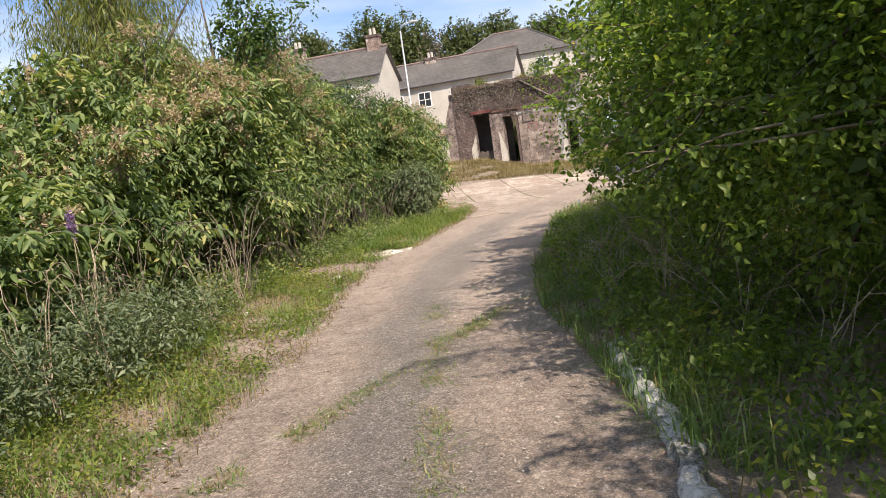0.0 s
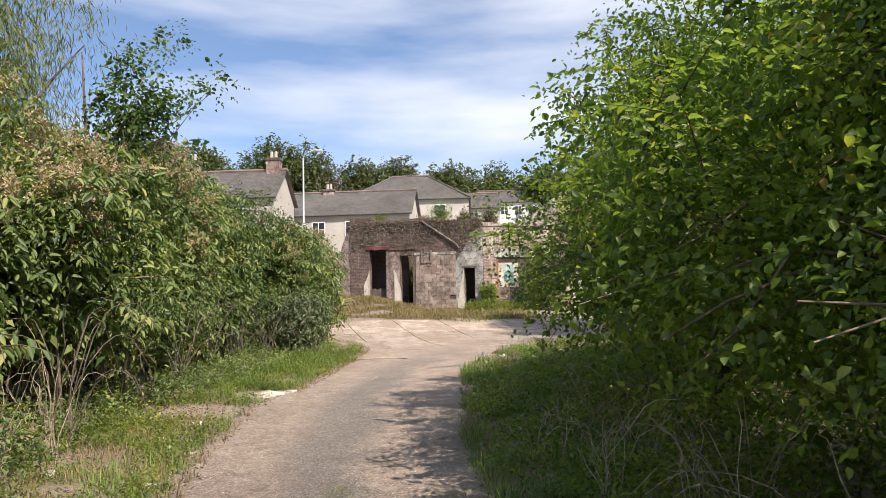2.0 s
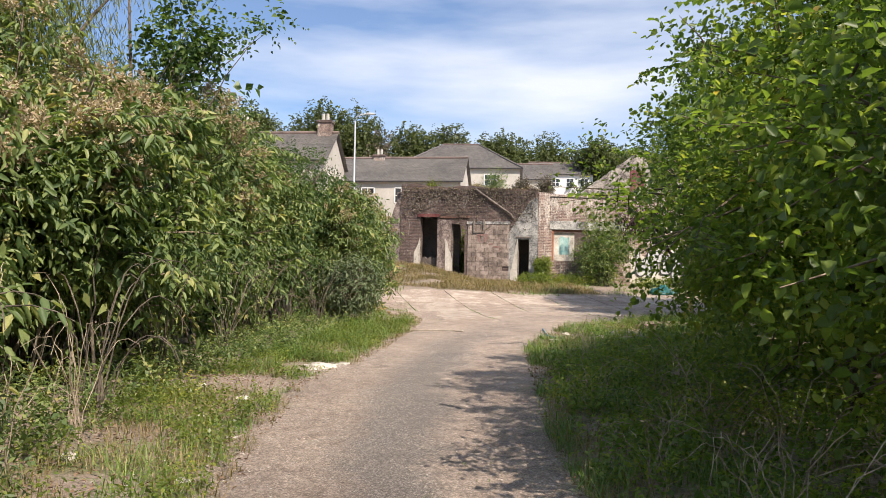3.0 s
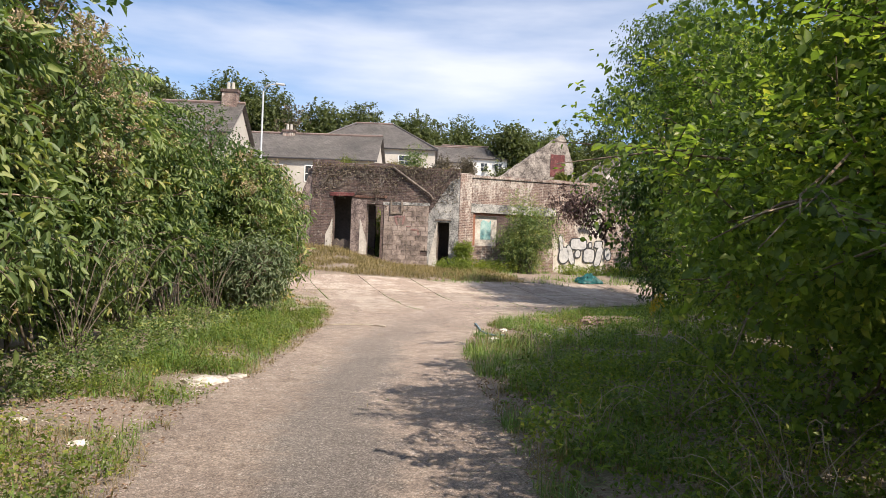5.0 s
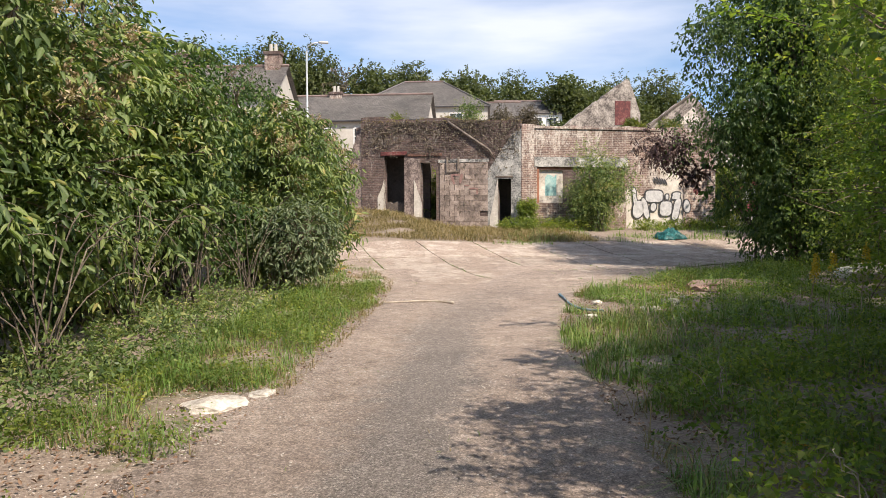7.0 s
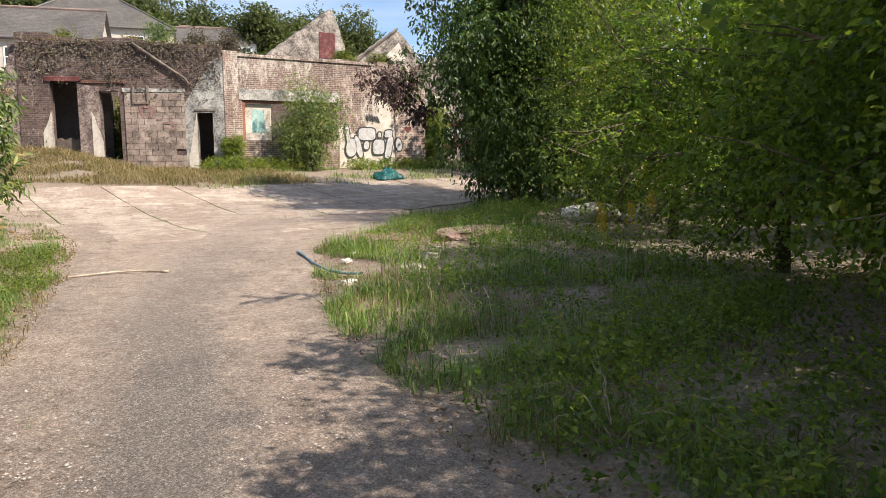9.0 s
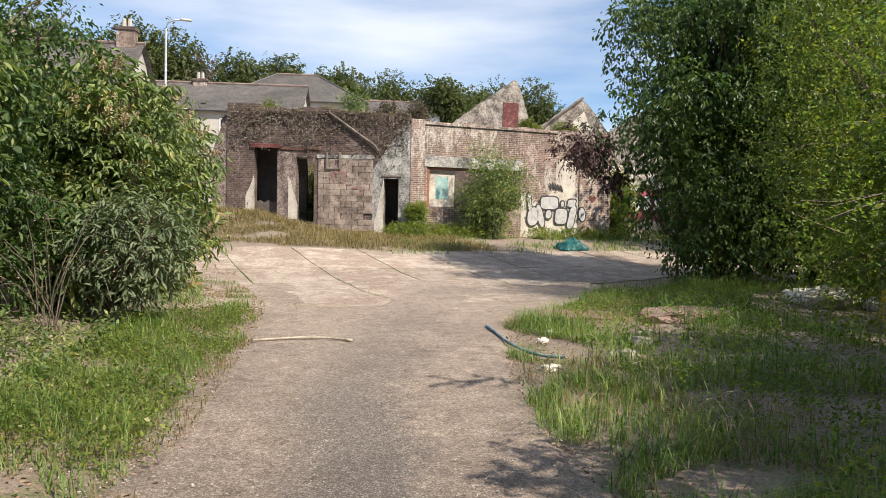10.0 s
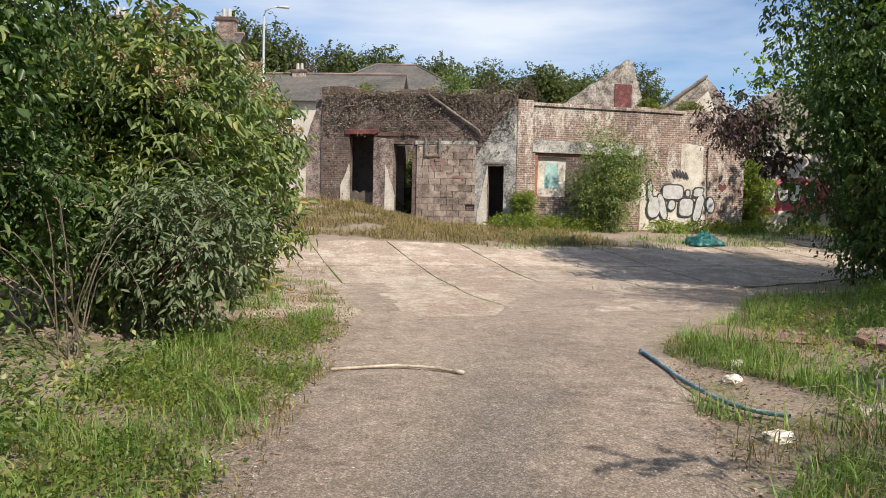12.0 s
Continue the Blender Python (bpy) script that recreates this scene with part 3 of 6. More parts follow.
def leaf_arrays(base, axis, face, length, width, fold=0.25, curl=0.15):
    """Pointed leaves of six corners, folded at the midrib and curling down to the tip."""
    n = len(base)
    axis = unit(axis)
    side = unit(np.cross(axis, face))
    up = np.cross(side, axis)
    length, width = np.broadcast_to(length, n)[:, None], np.broadcast_to(width, n)[:, None]
    tip = base + axis * length - up * length * curl
    a1, a2 = base + axis * length * 0.3, base + axis * length * 0.65 - up * length * curl * 0.35
    lift = up * width * fold
    v = np.stack([base, a1 - side * width * 0.5 + lift, a2 - side * width * 0.42 + lift, tip, a2 + side * width * 0.42 + lift, a1 + side * width * 0.5 + lift], 1).reshape(-1, 3)
    k = np.arange(n)[:, None] * 6
    f = np.concatenate([k + [0, 1, 2, 3], k + [0, 3, 4, 5]], 0)
    return v, f


def plain_leaves(base, axis, face, length, width, fold=0.25, curl=0.15):
    """Leaves of four corners for what stays far off or deep inside a crown."""
    n = len(base)
    axis = unit(axis)
    side = unit(np.cross(axis, face))
    up = np.cross(side, axis)
    length, width = np.broadcast_to(length, n)[:, None], np.broadcast_to(width, n)[:, None]
    mid = base + axis * length * 0.45 + up * width * fold
    v = np.stack([base, mid - side * width * 0.5, base + axis * length - up * length * curl, mid + side * width * 0.5], 1).reshape(-1, 3)
    return v, np.arange(n * 4).reshape(-1, 4)


def puffs(rng, masses, spacing, size):
    """Many small clumps set over the outside of the broad masses (centre and radii)."""
    out = []
    for c, r in masses:
        c, r = np.array(c, float), np.array(r, float)
        n = int(4 * math.pi * (r[0] * r[1] * r[2]) ** (2 / 3) / spacing ** 2)
        d = unit(rng.normal(size=(n, 3)))
        out.append(np.c_[c + d * r * rng.uniform(0.72, 1.08, (n, 1)), rng.uniform(*size, n)])
    return np.concatenate(out)


def foliage(rng, clumps, count, per, spray, length, width, droop=0.3, floor=0.15, inner=0.3, upness=0.3, shape=leaf_arrays):
    """Sprays of leaves over the clumps; leaves sit in turn along each short twig."""
    pick = rng.choice(len(clumps), count, p=clumps[:, 3] ** 2 / (clumps[:, 3] ** 2).sum())
    d = unit(rng.normal(size=(count, 3)))
    rad = np.where(rng.random(count) < inner, rng.uniform(0.2, 0.9, count), 1 - np.abs(rng.normal(0, 0.13, count)))
    root = clumps[pick, :3] + d * (clumps[pick, 3] * rad)[:, None]
    keep = root[:, 2] > floor
    root, d = root[keep], d[keep]
    n = len(root)
    out = unit(d[:n] + rng.normal(0, 0.55, (n, 3)) + [0, 0, upness])
    turn = unit(np.cross(out, rng.normal(size=(n, 3))))
    bases, axes, faces_ = [], [], []
    size = []
    for k in range(per):
        s = (k + 0.6) / per
        p = root + out * spray * s * rng.uniform(0.7, 1.2, (n, 1)) + [0, 0, -droop * 0.35 * spray * s * s]
        swing = turn * (1 if k % 2 else -1)
        a = unit(out * 0.55 + swing * 0.8 + rng.normal(0, 0.3, (n, 3)) + [0, 0, -droop])
        f = unit(np.array([0, 0, 0.85]) + rng.normal(0, 0.55, (n, 3)) + out * 0.45)
        bases.append(p), axes.append(a), faces_.append(f), size.append(rng.uniform(0.65, 1.15, n) * (0.8 + 0.2 * math.sin(math.pi * s)))
    own = (0.65 + 0.6 * rng.random(len(clumps)))[pick][keep]
    size = np.concatenate(size) * np.tile(own, per)
    return shape(np.concatenate(bases), np.concatenate(axes), np.concatenate(faces_), length * size, width * size)


def limbs_to(rng, foot, tops, thick, split=0.35, sides=6):
    """Limbs that leave the trunk and bend outward to each of the tops."""
    out = []
    foot = np.array(foot, float)
    for t in tops:
        t = np.array(t, float)
        mid = foot + (t - foot) * 0.45 + rng.normal(0, 0.12, 3) + [0, 0, 0.25 * np.linalg.norm(t[:2] - foot[:2])]
        a = foot + (t - foot) * split * 0.3
        out.append(tube([foot, a + rng.normal(0, 0.04, 3), mid, (mid + t) / 2 + rng.normal(0, 0.1, 3), t], [thick, thick * 0.8, thick * 0.5, thick * 0.3, thick * 0.12], sides))
    return out


def plant(name, label, category, foot, masses, leaf, count, per, spray, length, width, mat, seed, spacing=0.42, size=(0.22, 0.5), droop=0.3, stems=9, thick=0.05, group="", trunk=False, extra=None, inner=0.3, upness=0.3, bare=0.0, shape=leaf_arrays, twigs=0):
    """A bush or tree: stems or a trunk with limbs, and a leafy crown."""
    rng = np.random.default_rng(seed)
    foot = (foot[0], foot[1], height(*foot))
    top = thing(name, label, category, foot, group=group)
    masses = [((c[0] - foot[0], c[1] - foot[1], c[2]), r) for c, r in masses]
    clumps = puffs(rng, masses, spacing, size)
    clumps = clumps[(clumps[:, 2] > 0.1) & ((clumps[:, 2] > bare) | (rng.random(len(clumps)) < 0.2))]
    ends = clumps[rng.choice(len(clumps), min(stems, len(clumps)), replace=False), :3]
    if trunk:
        h = max(c[2] for c, r in masses)
        lean = rng.normal(0, 0.12, 2)
        part("trunk", tube_bm([(0, 0, -0.2), (lean[0] * 0.3, lean[1] * 0.3, h * 0.25), (lean[0], lean[1], h * 0.55), (lean[0] * 1.6, lean[1] * 1.6, h * 0.95)], [thick * 2.3, thick * 1.8, thick * 1.3, thick * 0.5], 9), M["bark"], top, "", True)
        mesh_object("limb", join_tubes(limbs_to(rng, (lean[0] * 0.6, lean[1] * 0.6, h * 0.32), ends, thick)), M["bark"], top)
    else:
        roots = [(rng.normal(0, 0.3), rng.normal(0, 0.3), -0.1) for _ in ends]
        mesh_object("stem", join_tubes([limbs_to(rng, r, [e], thick * rng.uniform(0.4, 1.0))[0] for r, e in zip(roots, ends)]), M["bark"], top)
    v, f = foliage(rng, clumps, count, per, spray, length, width, droop, inner=inner, upness=upness, shape=shape)
    mesh_object("crown", fast_mesh("crown", v, f), M[mat], top)
    v, f = foliage(rng, clumps * [0.66, 0.66, 0.8, 1.0], count // 8, 4, spray, length * 1.7, width * 2.0, droop, inner=1.0, upness=upness, shape=plain_leaves)
    mesh_object("inner_leaves", fast_mesh("inner_leaves", v, f), M[mat], top)
    if twigs:
        pick = clumps[rng.choice(len(clumps), twigs)]
        out = unit(pick[:, :3] - [0, 0, clumps[:, 2].mean() * 0.7] + rng.normal(0, 0.5, (twigs, 3)))
        wood = [tube([c[:3] - o * c[3] * 0.9, c[:3] + o * c[3] * 0.3 + rng.normal(0, 0.05, 3), c[:3] + o * c[3] * 1.25 + [0, 0, -0.06]], [0.011, 0.008, 0.003], 4) for c, o in zip(pick, out)]
        mesh_object("twig", join_tubes(wood), M["twig"], top)["kind"] = "stuff"
    if extra:
        extra(rng, top, clumps)
    return top


def flower_heads(count, mat, label, tip=0.22, high=0.5, name="flower_plume"):
    """Tapering plumes of tiny petals at the ends of the upper shoots."""
    def make(rng, top, clumps):
        order = clumps[clumps[:, 2] > np.quantile(clumps[:, 2], high)]
        at = order[rng.choice(len(order), count, replace=True)]
        out = unit(unit(at[:, :3] - [0, 0, at[:, 2].mean() * 0.6]) + rng.normal(0, 0.55, (len(at), 3)) + [0, 0, 0.25])
        root = at[:, :3] + out * at[:, 3:4] * 0.95
        b, a = [], []
        for _ in range(60):
            s = rng.random((len(at), 1)) ** 1.3
            r = unit(rng.normal(size=(len(at), 3)))
            b.append(root + out * tip * s + r * 0.042 * (1 - s * 0.8))
            a.append(unit(r + out * 0.5))
        b, a = np.concatenate(b), np.concatenate(a)
        v, f = plain_leaves(b, a, unit(rng.normal(size=b.shape)), rng.uniform(0.03, 0.07, len(b)), 0.022)
        mesh_object(name, fast_mesh(name, v, f), M[mat], top, label)["kind"] = "stuff"
    return make


def blades(rng, xy, low, high, width, lean=0.35):
    """Grass blades, each bending over to its tip."""
    n = len(xy)
    h = rng.uniform(low, high, n)
    base = np.c_[xy, [height(x, y) - 0.01 for x, y in xy]]
    h *= 0.55 + 0.75 * rng.random(n) ** 2
    a = rng.uniform(0, 2 * math.pi, n)
    d = np.c_[np.cos(a), np.sin(a), np.zeros(n)]
    s = np.c_[-np.sin(a), np.cos(a), np.zeros(n)] * width * rng.uniform(0.6, 1.3, (n, 1))
    bend = (0.15 + 1.3 * rng.random((n, 1)) ** 1.5) * lean * h[:, None]
    mid = base + d * bend * 0.35 + [0, 0, 0.6] * h[:, None]
    tip = base + d * bend * 1.5 + [0, 0, 1.0] * h[:, None] - [0, 0, 0.35] * bend
    v = np.stack([base - s, base + s, mid + s * 0.7, mid - s * 0.7, tip + s * 0.08, tip - s * 0.08], 1).reshape(-1, 3)
    k = np.arange(n)[:, None] * 6
    return v, np.concatenate([k + [0, 1, 2, 3], k + [3, 2, 4, 5]], 0)


def stuff(name, v, f, mat, label, category):
    return tagged(mesh_object(name, fast_mesh(name, v, f), M[mat]), label, category, kind="stuff")


def lumps(seed, x, y, r, h, n, low=0.3, flat=1.0):
    """An uneven mound of overlapping masses inside radius r and height h."""
    rng = np.random.default_rng(seed)
    out = []
    for k in range(n):
        a, q = rng.uniform(0, 2 * math.pi), rng.random() ** 0.6
        z = low + (h - low) * (k + 0.5) / n * rng.uniform(0.85, 1.05)
        reach = r * (1 - 0.45 * (z / h) ** 2)
        m = rng.uniform(0.42, 0.68) * min(r, h * 0.5)
        out.append(((x + math.cos(a) * q * (reach - m * 0.6), y + math.sin(a) * q * (reach - m * 0.6), max(z - m * 0.4, m * 0.6)), (m, m, m * flat)))
    return out


def scatter(rng, n, y0, y1, lo, hi):
    """Places between two offsets from a line, lo and hi being functions of y."""
    y = rng.uniform(y0, y1, n)
    a, b = np.array([lo(q) for q in y]), np.array([hi(q) for q in y])
    return np.c_[a + (b - a) * rng.random(n), y]


def herbs(name, label, category, rng, xy, tall, count, length, width, mat, per=5, droop=0.2, spread=0.16):
    """Low leafy growth over a stretch of ground."""
    z = np.array([height(x, y) for x, y in xy])
    h = rng.uniform(0.25, 1.0, len(xy)) * tall
    clumps = np.c_[xy, z + h * 0.55, np.full(len(xy), spread)]
    v, f = foliage(rng, clumps, count, per, 0.16, length, width, droop, floor=-9, inner=0.5, upness=0.7, shape=plain_leaves)
    return stuff(name, v, f, mat, label, category)


def boughs(n, aim, low, reach=(0.45, 1.05), length=0.07, width=0.043, mat="leaf_elm", gap=0.03, hang=0.12, fall=0.25):
    """Flat leafy boughs that stand out from the crown towards aim."""
    def make(rng, top, clumps):
        aim_v = np.array(aim, float)
        score = clumps[:, :3] @ (aim_v / np.linalg.norm(aim_v)) + rng.normal(0, 0.35, len(clumps))
        ok = np.where(clumps[:, 2] > low)[0]
        order = ok[np.argsort(-score[ok])][:n * 2]
        wood, b, a, fc = [], [], [], []
        for k in rng.permutation(order)[:n]:
            p = clumps[k, :3].copy()
            d = unit(aim_v + rng.normal(0, 0.55, 3) * [1, 1, 0.5] + [0, 0, 0.15])
            total = rng.uniform(*reach)
            line = [p]
            twigs = [(p, d, total)]
            for s in np.linspace(0.25, 0.9, 5):
                side = unit(np.cross(d, [0, 0, 1.0])) * (1 if rng.random() < 0.5 else -1)
                twigs.append((p + d * total * s + [0, 0, -hang * total * s * s], unit(d * 0.7 + side * 0.8 + rng.normal(0, 0.15, 3)), total * rng.uniform(0.22, 0.42)))
            for q, e, t in twigs:
                pts = [q + e * t * s + np.array([0, 0, -hang * t * s * s]) for s in (0, 0.35, 0.7, 1.0)]
                wood.append(tube(pts, [0.004 + 0.006 * t, 0.003 + 0.004 * t, 0.0025 + 0.002 * t, 0.0015], 4))
                m = max(3, int(t / gap))
                for i in range(m):
                    s = (i + 0.7) / m
                    side = unit(np.cross(e, [0, 0, 1.0])) * (1 if i % 2 else -1)
                    b.append(q + e * t * s + np.array([0, 0, -hang * t * s * s]))
                    a.append(e * 0.6 + side * 0.8 + rng.normal(0, 0.2, 3) + [0, 0, -fall])
                    fc.append(np.array([0, 0, 1.0]) + rng.normal(0, 0.3, 3))
        size = rng.uniform(0.7, 1.2, len(b))
        v, f = leaf_arrays(np.array(b), np.array(a), np.array(fc), length * size, width * size)
        mesh_object("bough", join_tubes(wood), M["bark"], top)["kind"] = "stuff"
        mesh_object("bough_leaf", fast_mesh("bough_leaf", v, f), M[mat], top)["kind"] = "stuff"
    return make


# ---- the ruin ----
B, A, D = (4.8, 40.4), (11.0, 37.05), (19.87, 36.53)


def build_left_wall():
    w = thing("wall_west", "sooty ivy-grown brick wall with broken openings", "wall", (B[0], B[1], 0), -28.4, kind="structure")
    holes = [(1.05, 1.98, 1.3, 4.08), (2.7, 3.4, 1.3, 3.75), (6.08, 6.64, 0.7, 3.05)]
    part("brickwork", wall_bm(7.02, lambda u: 5.78 - 0.055 * u + 0.05 * math.sin(u * 2.1), 0.42, holes, 0.3, 0.05, 3, 0.3), M["brick_soot"], w)
    part("render_panel", wall_bm(1.42, lambda u: 3.3 + 1.75 * min(1, u / 1.2), 0.03, [(0.43, 0.99, 0.7, 3.05)], 0.2, 0.08, 5, 0.7), M["render"], w, "peeling pale grey render").matrix_basis = pose(5.65, -0.033, 0)
    part("pier_plaster", wall_bm(0.72, 3.95, 0.03, [], 0.2, 0.05, 6, 1.3), M["pier"], w, "stained plaster on a pier").matrix_basis = pose(1.98, -0.033, 0)
    part("white_jamb", wall_bm(0.3, lambda u: 2.3 + 2.2 * u, 0.2, [], 0.1, 0.08, 41, 1.5), M["whitewash"], w, "whitewashed jamb").matrix_basis = pose(0.75, -0.028, 0)
    part("white_jamb", wall_bm(0.34, lambda u: 1.4 + 4.6 * u, 0.3, [], 0.06, 0.1, 42, 0.8), M["whitewash"], w, "whitewashed door jamb").matrix_basis = pose(5.74, -0.05, 0)
    part("broken_plaster", wall_bm(0.36, lambda u: 3.05 - 2.9 * u, 0.02, [], 0.09, 0.06, 8, 1.4), M["whitewash"], w, "whitewash patch").matrix_basis = pose(2.42, -0.056, 0)
    part("lintel", box((0.9, -0.06, 4.08), (2.1, 0.3, 4.25), 0.015), M["red_paint"], w, "faded red steel lintel")
    part("lintel", box((2.1, -0.05, 4.02), (3.65, 0.3, 4.14), 0.015), M["iron"], w, "dark rusted lintel")
    part("door_head", box((5.98, -0.06, 3.05), (6.72, 0.2, 3.13), 0.01), M["timber"], w)
    part("sill_course", box((3.5, -0.05, 3.72), (5.7, 0.05, 3.86), 0.012), M["render"], w)
    part("vent_frame", box((3.85, -0.1, 3.3), (3.93, -0.0, 3.95), 0.01), M["timber"], w)
    part("vent_frame", box((4.35, -0.1, 3.3), (4.43, -0.0, 3.95), 0.01), M["timber"], w)
    part("vent_frame", box((3.93, -0.09, 3.3), (4.35, 0.0, 3.38), 0.01), M["timber"], w)
    part("drain_pipe", tube_bm([(3.95, -0.09, 5.45), (5.75, -0.1, 4.2), (5.84, -0.09, 4.0)], [0.05, 0.05, 0.045], 8), M["timber"], w, "slanting rusted pipe", True)
    part("stem", tube_bm([(0.55, -0.05, 4.6), (0.9, -0.1, 5.05), (1.3, -0.07, 5.1)], [0.03, 0.04, 0.02], 6), M["bark"], w)
    rnd = random.Random(9)
    z = 1.0
    row = 0
    while z < 3.68:
        u = 3.56 - (0.22 if row % 2 else 0)
        while u < 5.66:
            a, b = max(u, 3.56), min(u + 0.43, 5.66)
            if b - a > 0.08 and not (row == 2 and 5.1 < u < 5.4):
                part("block", box((a + 0.003, -0.034 - rnd.uniform(0, 0.012), z), (b - 0.003, 0.0, min(z + 0.217, 3.7)), 0.006), M["block"], w)
            u += 0.44
        z += 0.222
        row += 1
    return w


def build_right_wall():
    w = thing("wall_south", "limewashed red brick wall with a wide window opening", "wall", (A[0], A[1], 0), -3.35, kind="structure")
    part("brickwork", wall_bm(8.85, lambda u: 5.22 + 0.02 * math.sin(u * 3), 0.42, [(0.7, 4.62, 2.0, 3.52)], 0.3, 0.025, 4, 0.3), M["brick"], w)
    part("corner_pier", box((0.0, -0.07, 0.3), (0.56, -0.002, 5.26), 0.015), M["brick"], w)
    part("coping", box((0.5, -0.06, 5.08), (6.3, -0.002, 5.2), 0.015), M["brick"], w)
    part("lintel", box((0.58, -0.03, 3.5), (4.75, -0.001, 3.92), 0.01), M["render"], w, "stained concrete lintel")
    part("white_patch", wall_bm(0.9, 4.02, 0.012, [], 0.15, 0.03, 11, 1.2), M["whitewash"], w, "square of pale plaster").matrix_basis = pose(6.25, -0.016, 0)
    part("white_band", wall_bm(3.5, 2.55, 0.008, [], 0.2, 0.3, 12, 0.9), M["whitewash"], w, "worn whitewashed band").matrix_basis = pose(4.7, -0.010, 0)
    part("pier", box((7.32, -0.05, 0.6), (8.84, -0.017, 4.05), 0.01), M["brick"], w)
    part("window_frame", box((0.7, 0.05, 2.0), (0.82, 0.18, 3.5), 0.01), M["red_brick"], w, "rotten red-brown timber frame")
    part("window_frame", box((4.5, 0.05, 2.0), (4.62, 0.18, 3.5), 0.01), M["timber"], w)
    part("window_frame", box((0.82, 0.06, 3.4), (4.5, 0.18, 3.5), 0.01), M["red_brick"], w)
    part("boarding", box((0.84, 0.2, 2.0), (1.9, 0.23, 3.38), 0.005), M["whitewash"], w, "pale boarding inside the window")
    part("paint_mark", wall_bm(0.5, 3.15, 0.004, [], 0.1, 0.12, 21, 2.3), M["teal_paint"], w, "teal spray paint").matrix_basis = pose(1.12, 0.194, 0)
    # dark sheet in place of the unlit room behind the window
    part("boarding", box((1.95, 0.3, 2.0), (4.45, 0.33, 3.0), 0.005), M["inside_shade"], w)
    # a soldier arch over a blocked opening
    for k in range(15):
        a = math.pi * (0.12 + 0.76 * k / 14)
        m = pose(4.85 - 0.75 * math.cos(a), -0.004, 3.3 + 0.95 * math.sin(a), 0, math.degrees(a) - 90, 0)
        part("arch_brick", box((-0.035, -0.012, -0.11), (0.035, 0.004, 0.11), 0.004, m), M["brick"], w)
    return w


def blob(points, depth=0.004):
    bm = bmesh.new()
    vs = [bm.verts.new((x, 0, z)) for x, z in points]
    f = bm.faces.new(vs)
    ext = bmesh.ops.extrude_face_region(bm, geom=[f])
    bmesh.ops.translate(bm, vec=(0, -depth, 0), verts=[g for g in ext["geom"] if isinstance(g, bmesh.types.BMVert)])
    bmesh.ops.recalc_face_normals(bm, faces=bm.faces)
    return bm


def round_shape(cx, cz, rx, rz, power=2.0, lean=0.0, waist=0.0, n=28):
    out = []
    for k in range(n):
        a = 2 * math.pi * k / n
        c, s = math.cos(a), math.sin(a)
        x = rx * math.copysign(abs(c) ** (2 / power), c)
        z = rz * math.copysign(abs(s) ** (2 / power), s)
        x *= 1 - waist * math.exp(-(z / (rz * 0.45)) ** 2)
        out.append((cx + x + lean * z, cz + z))
    return out


def graffiti(name, label, place, turn, shapes, line, fill):
    g = thing(name, label, "graffiti", place, turn)
    for cx, cz, rx, rz, power, lean, waist in shapes:
        part("outline", blob(round_shape(cx, cz, rx, rz, power, lean, waist), 0.003), line, g)
        ob = part("fill", blob(round_shape(cx, cz, rx - 0.055, rz - 0.055, power, lean, waist), 0.003), fill, g)
        ob.matrix_basis = pose(0, -0.005, 0)
    return g


def inner_walls():
    # added behind the openings; the dark colour imitates an unlit interior
    w = thing("wall_inner", "added inner partition, coloured dark as shade behind the openings", "wall", (B[0], B[1], 0), -28.4, kind="structure")
    part("plaster", wall_bm(2.3, 4.9, 0.2, [], 0.5, 0.02, 51, 0.4), M["inside_shade"], w).matrix_basis = pose(0.42, 1.5, 0)
    part("plaster", wall_bm(2.3, 4.9, 0.2, [], 0.5, 0.02, 52, 0.4), M["inside_shade"], w).matrix_basis = pose(4.6, 1.6, 0)
    part("rubble_fill", wall_bm(0.88, 2.0, 0.25, [], 0.12, 0.12, 53, 1.2), M["inside_shade"], w).matrix_basis = pose(1.06, 0.3, 0)


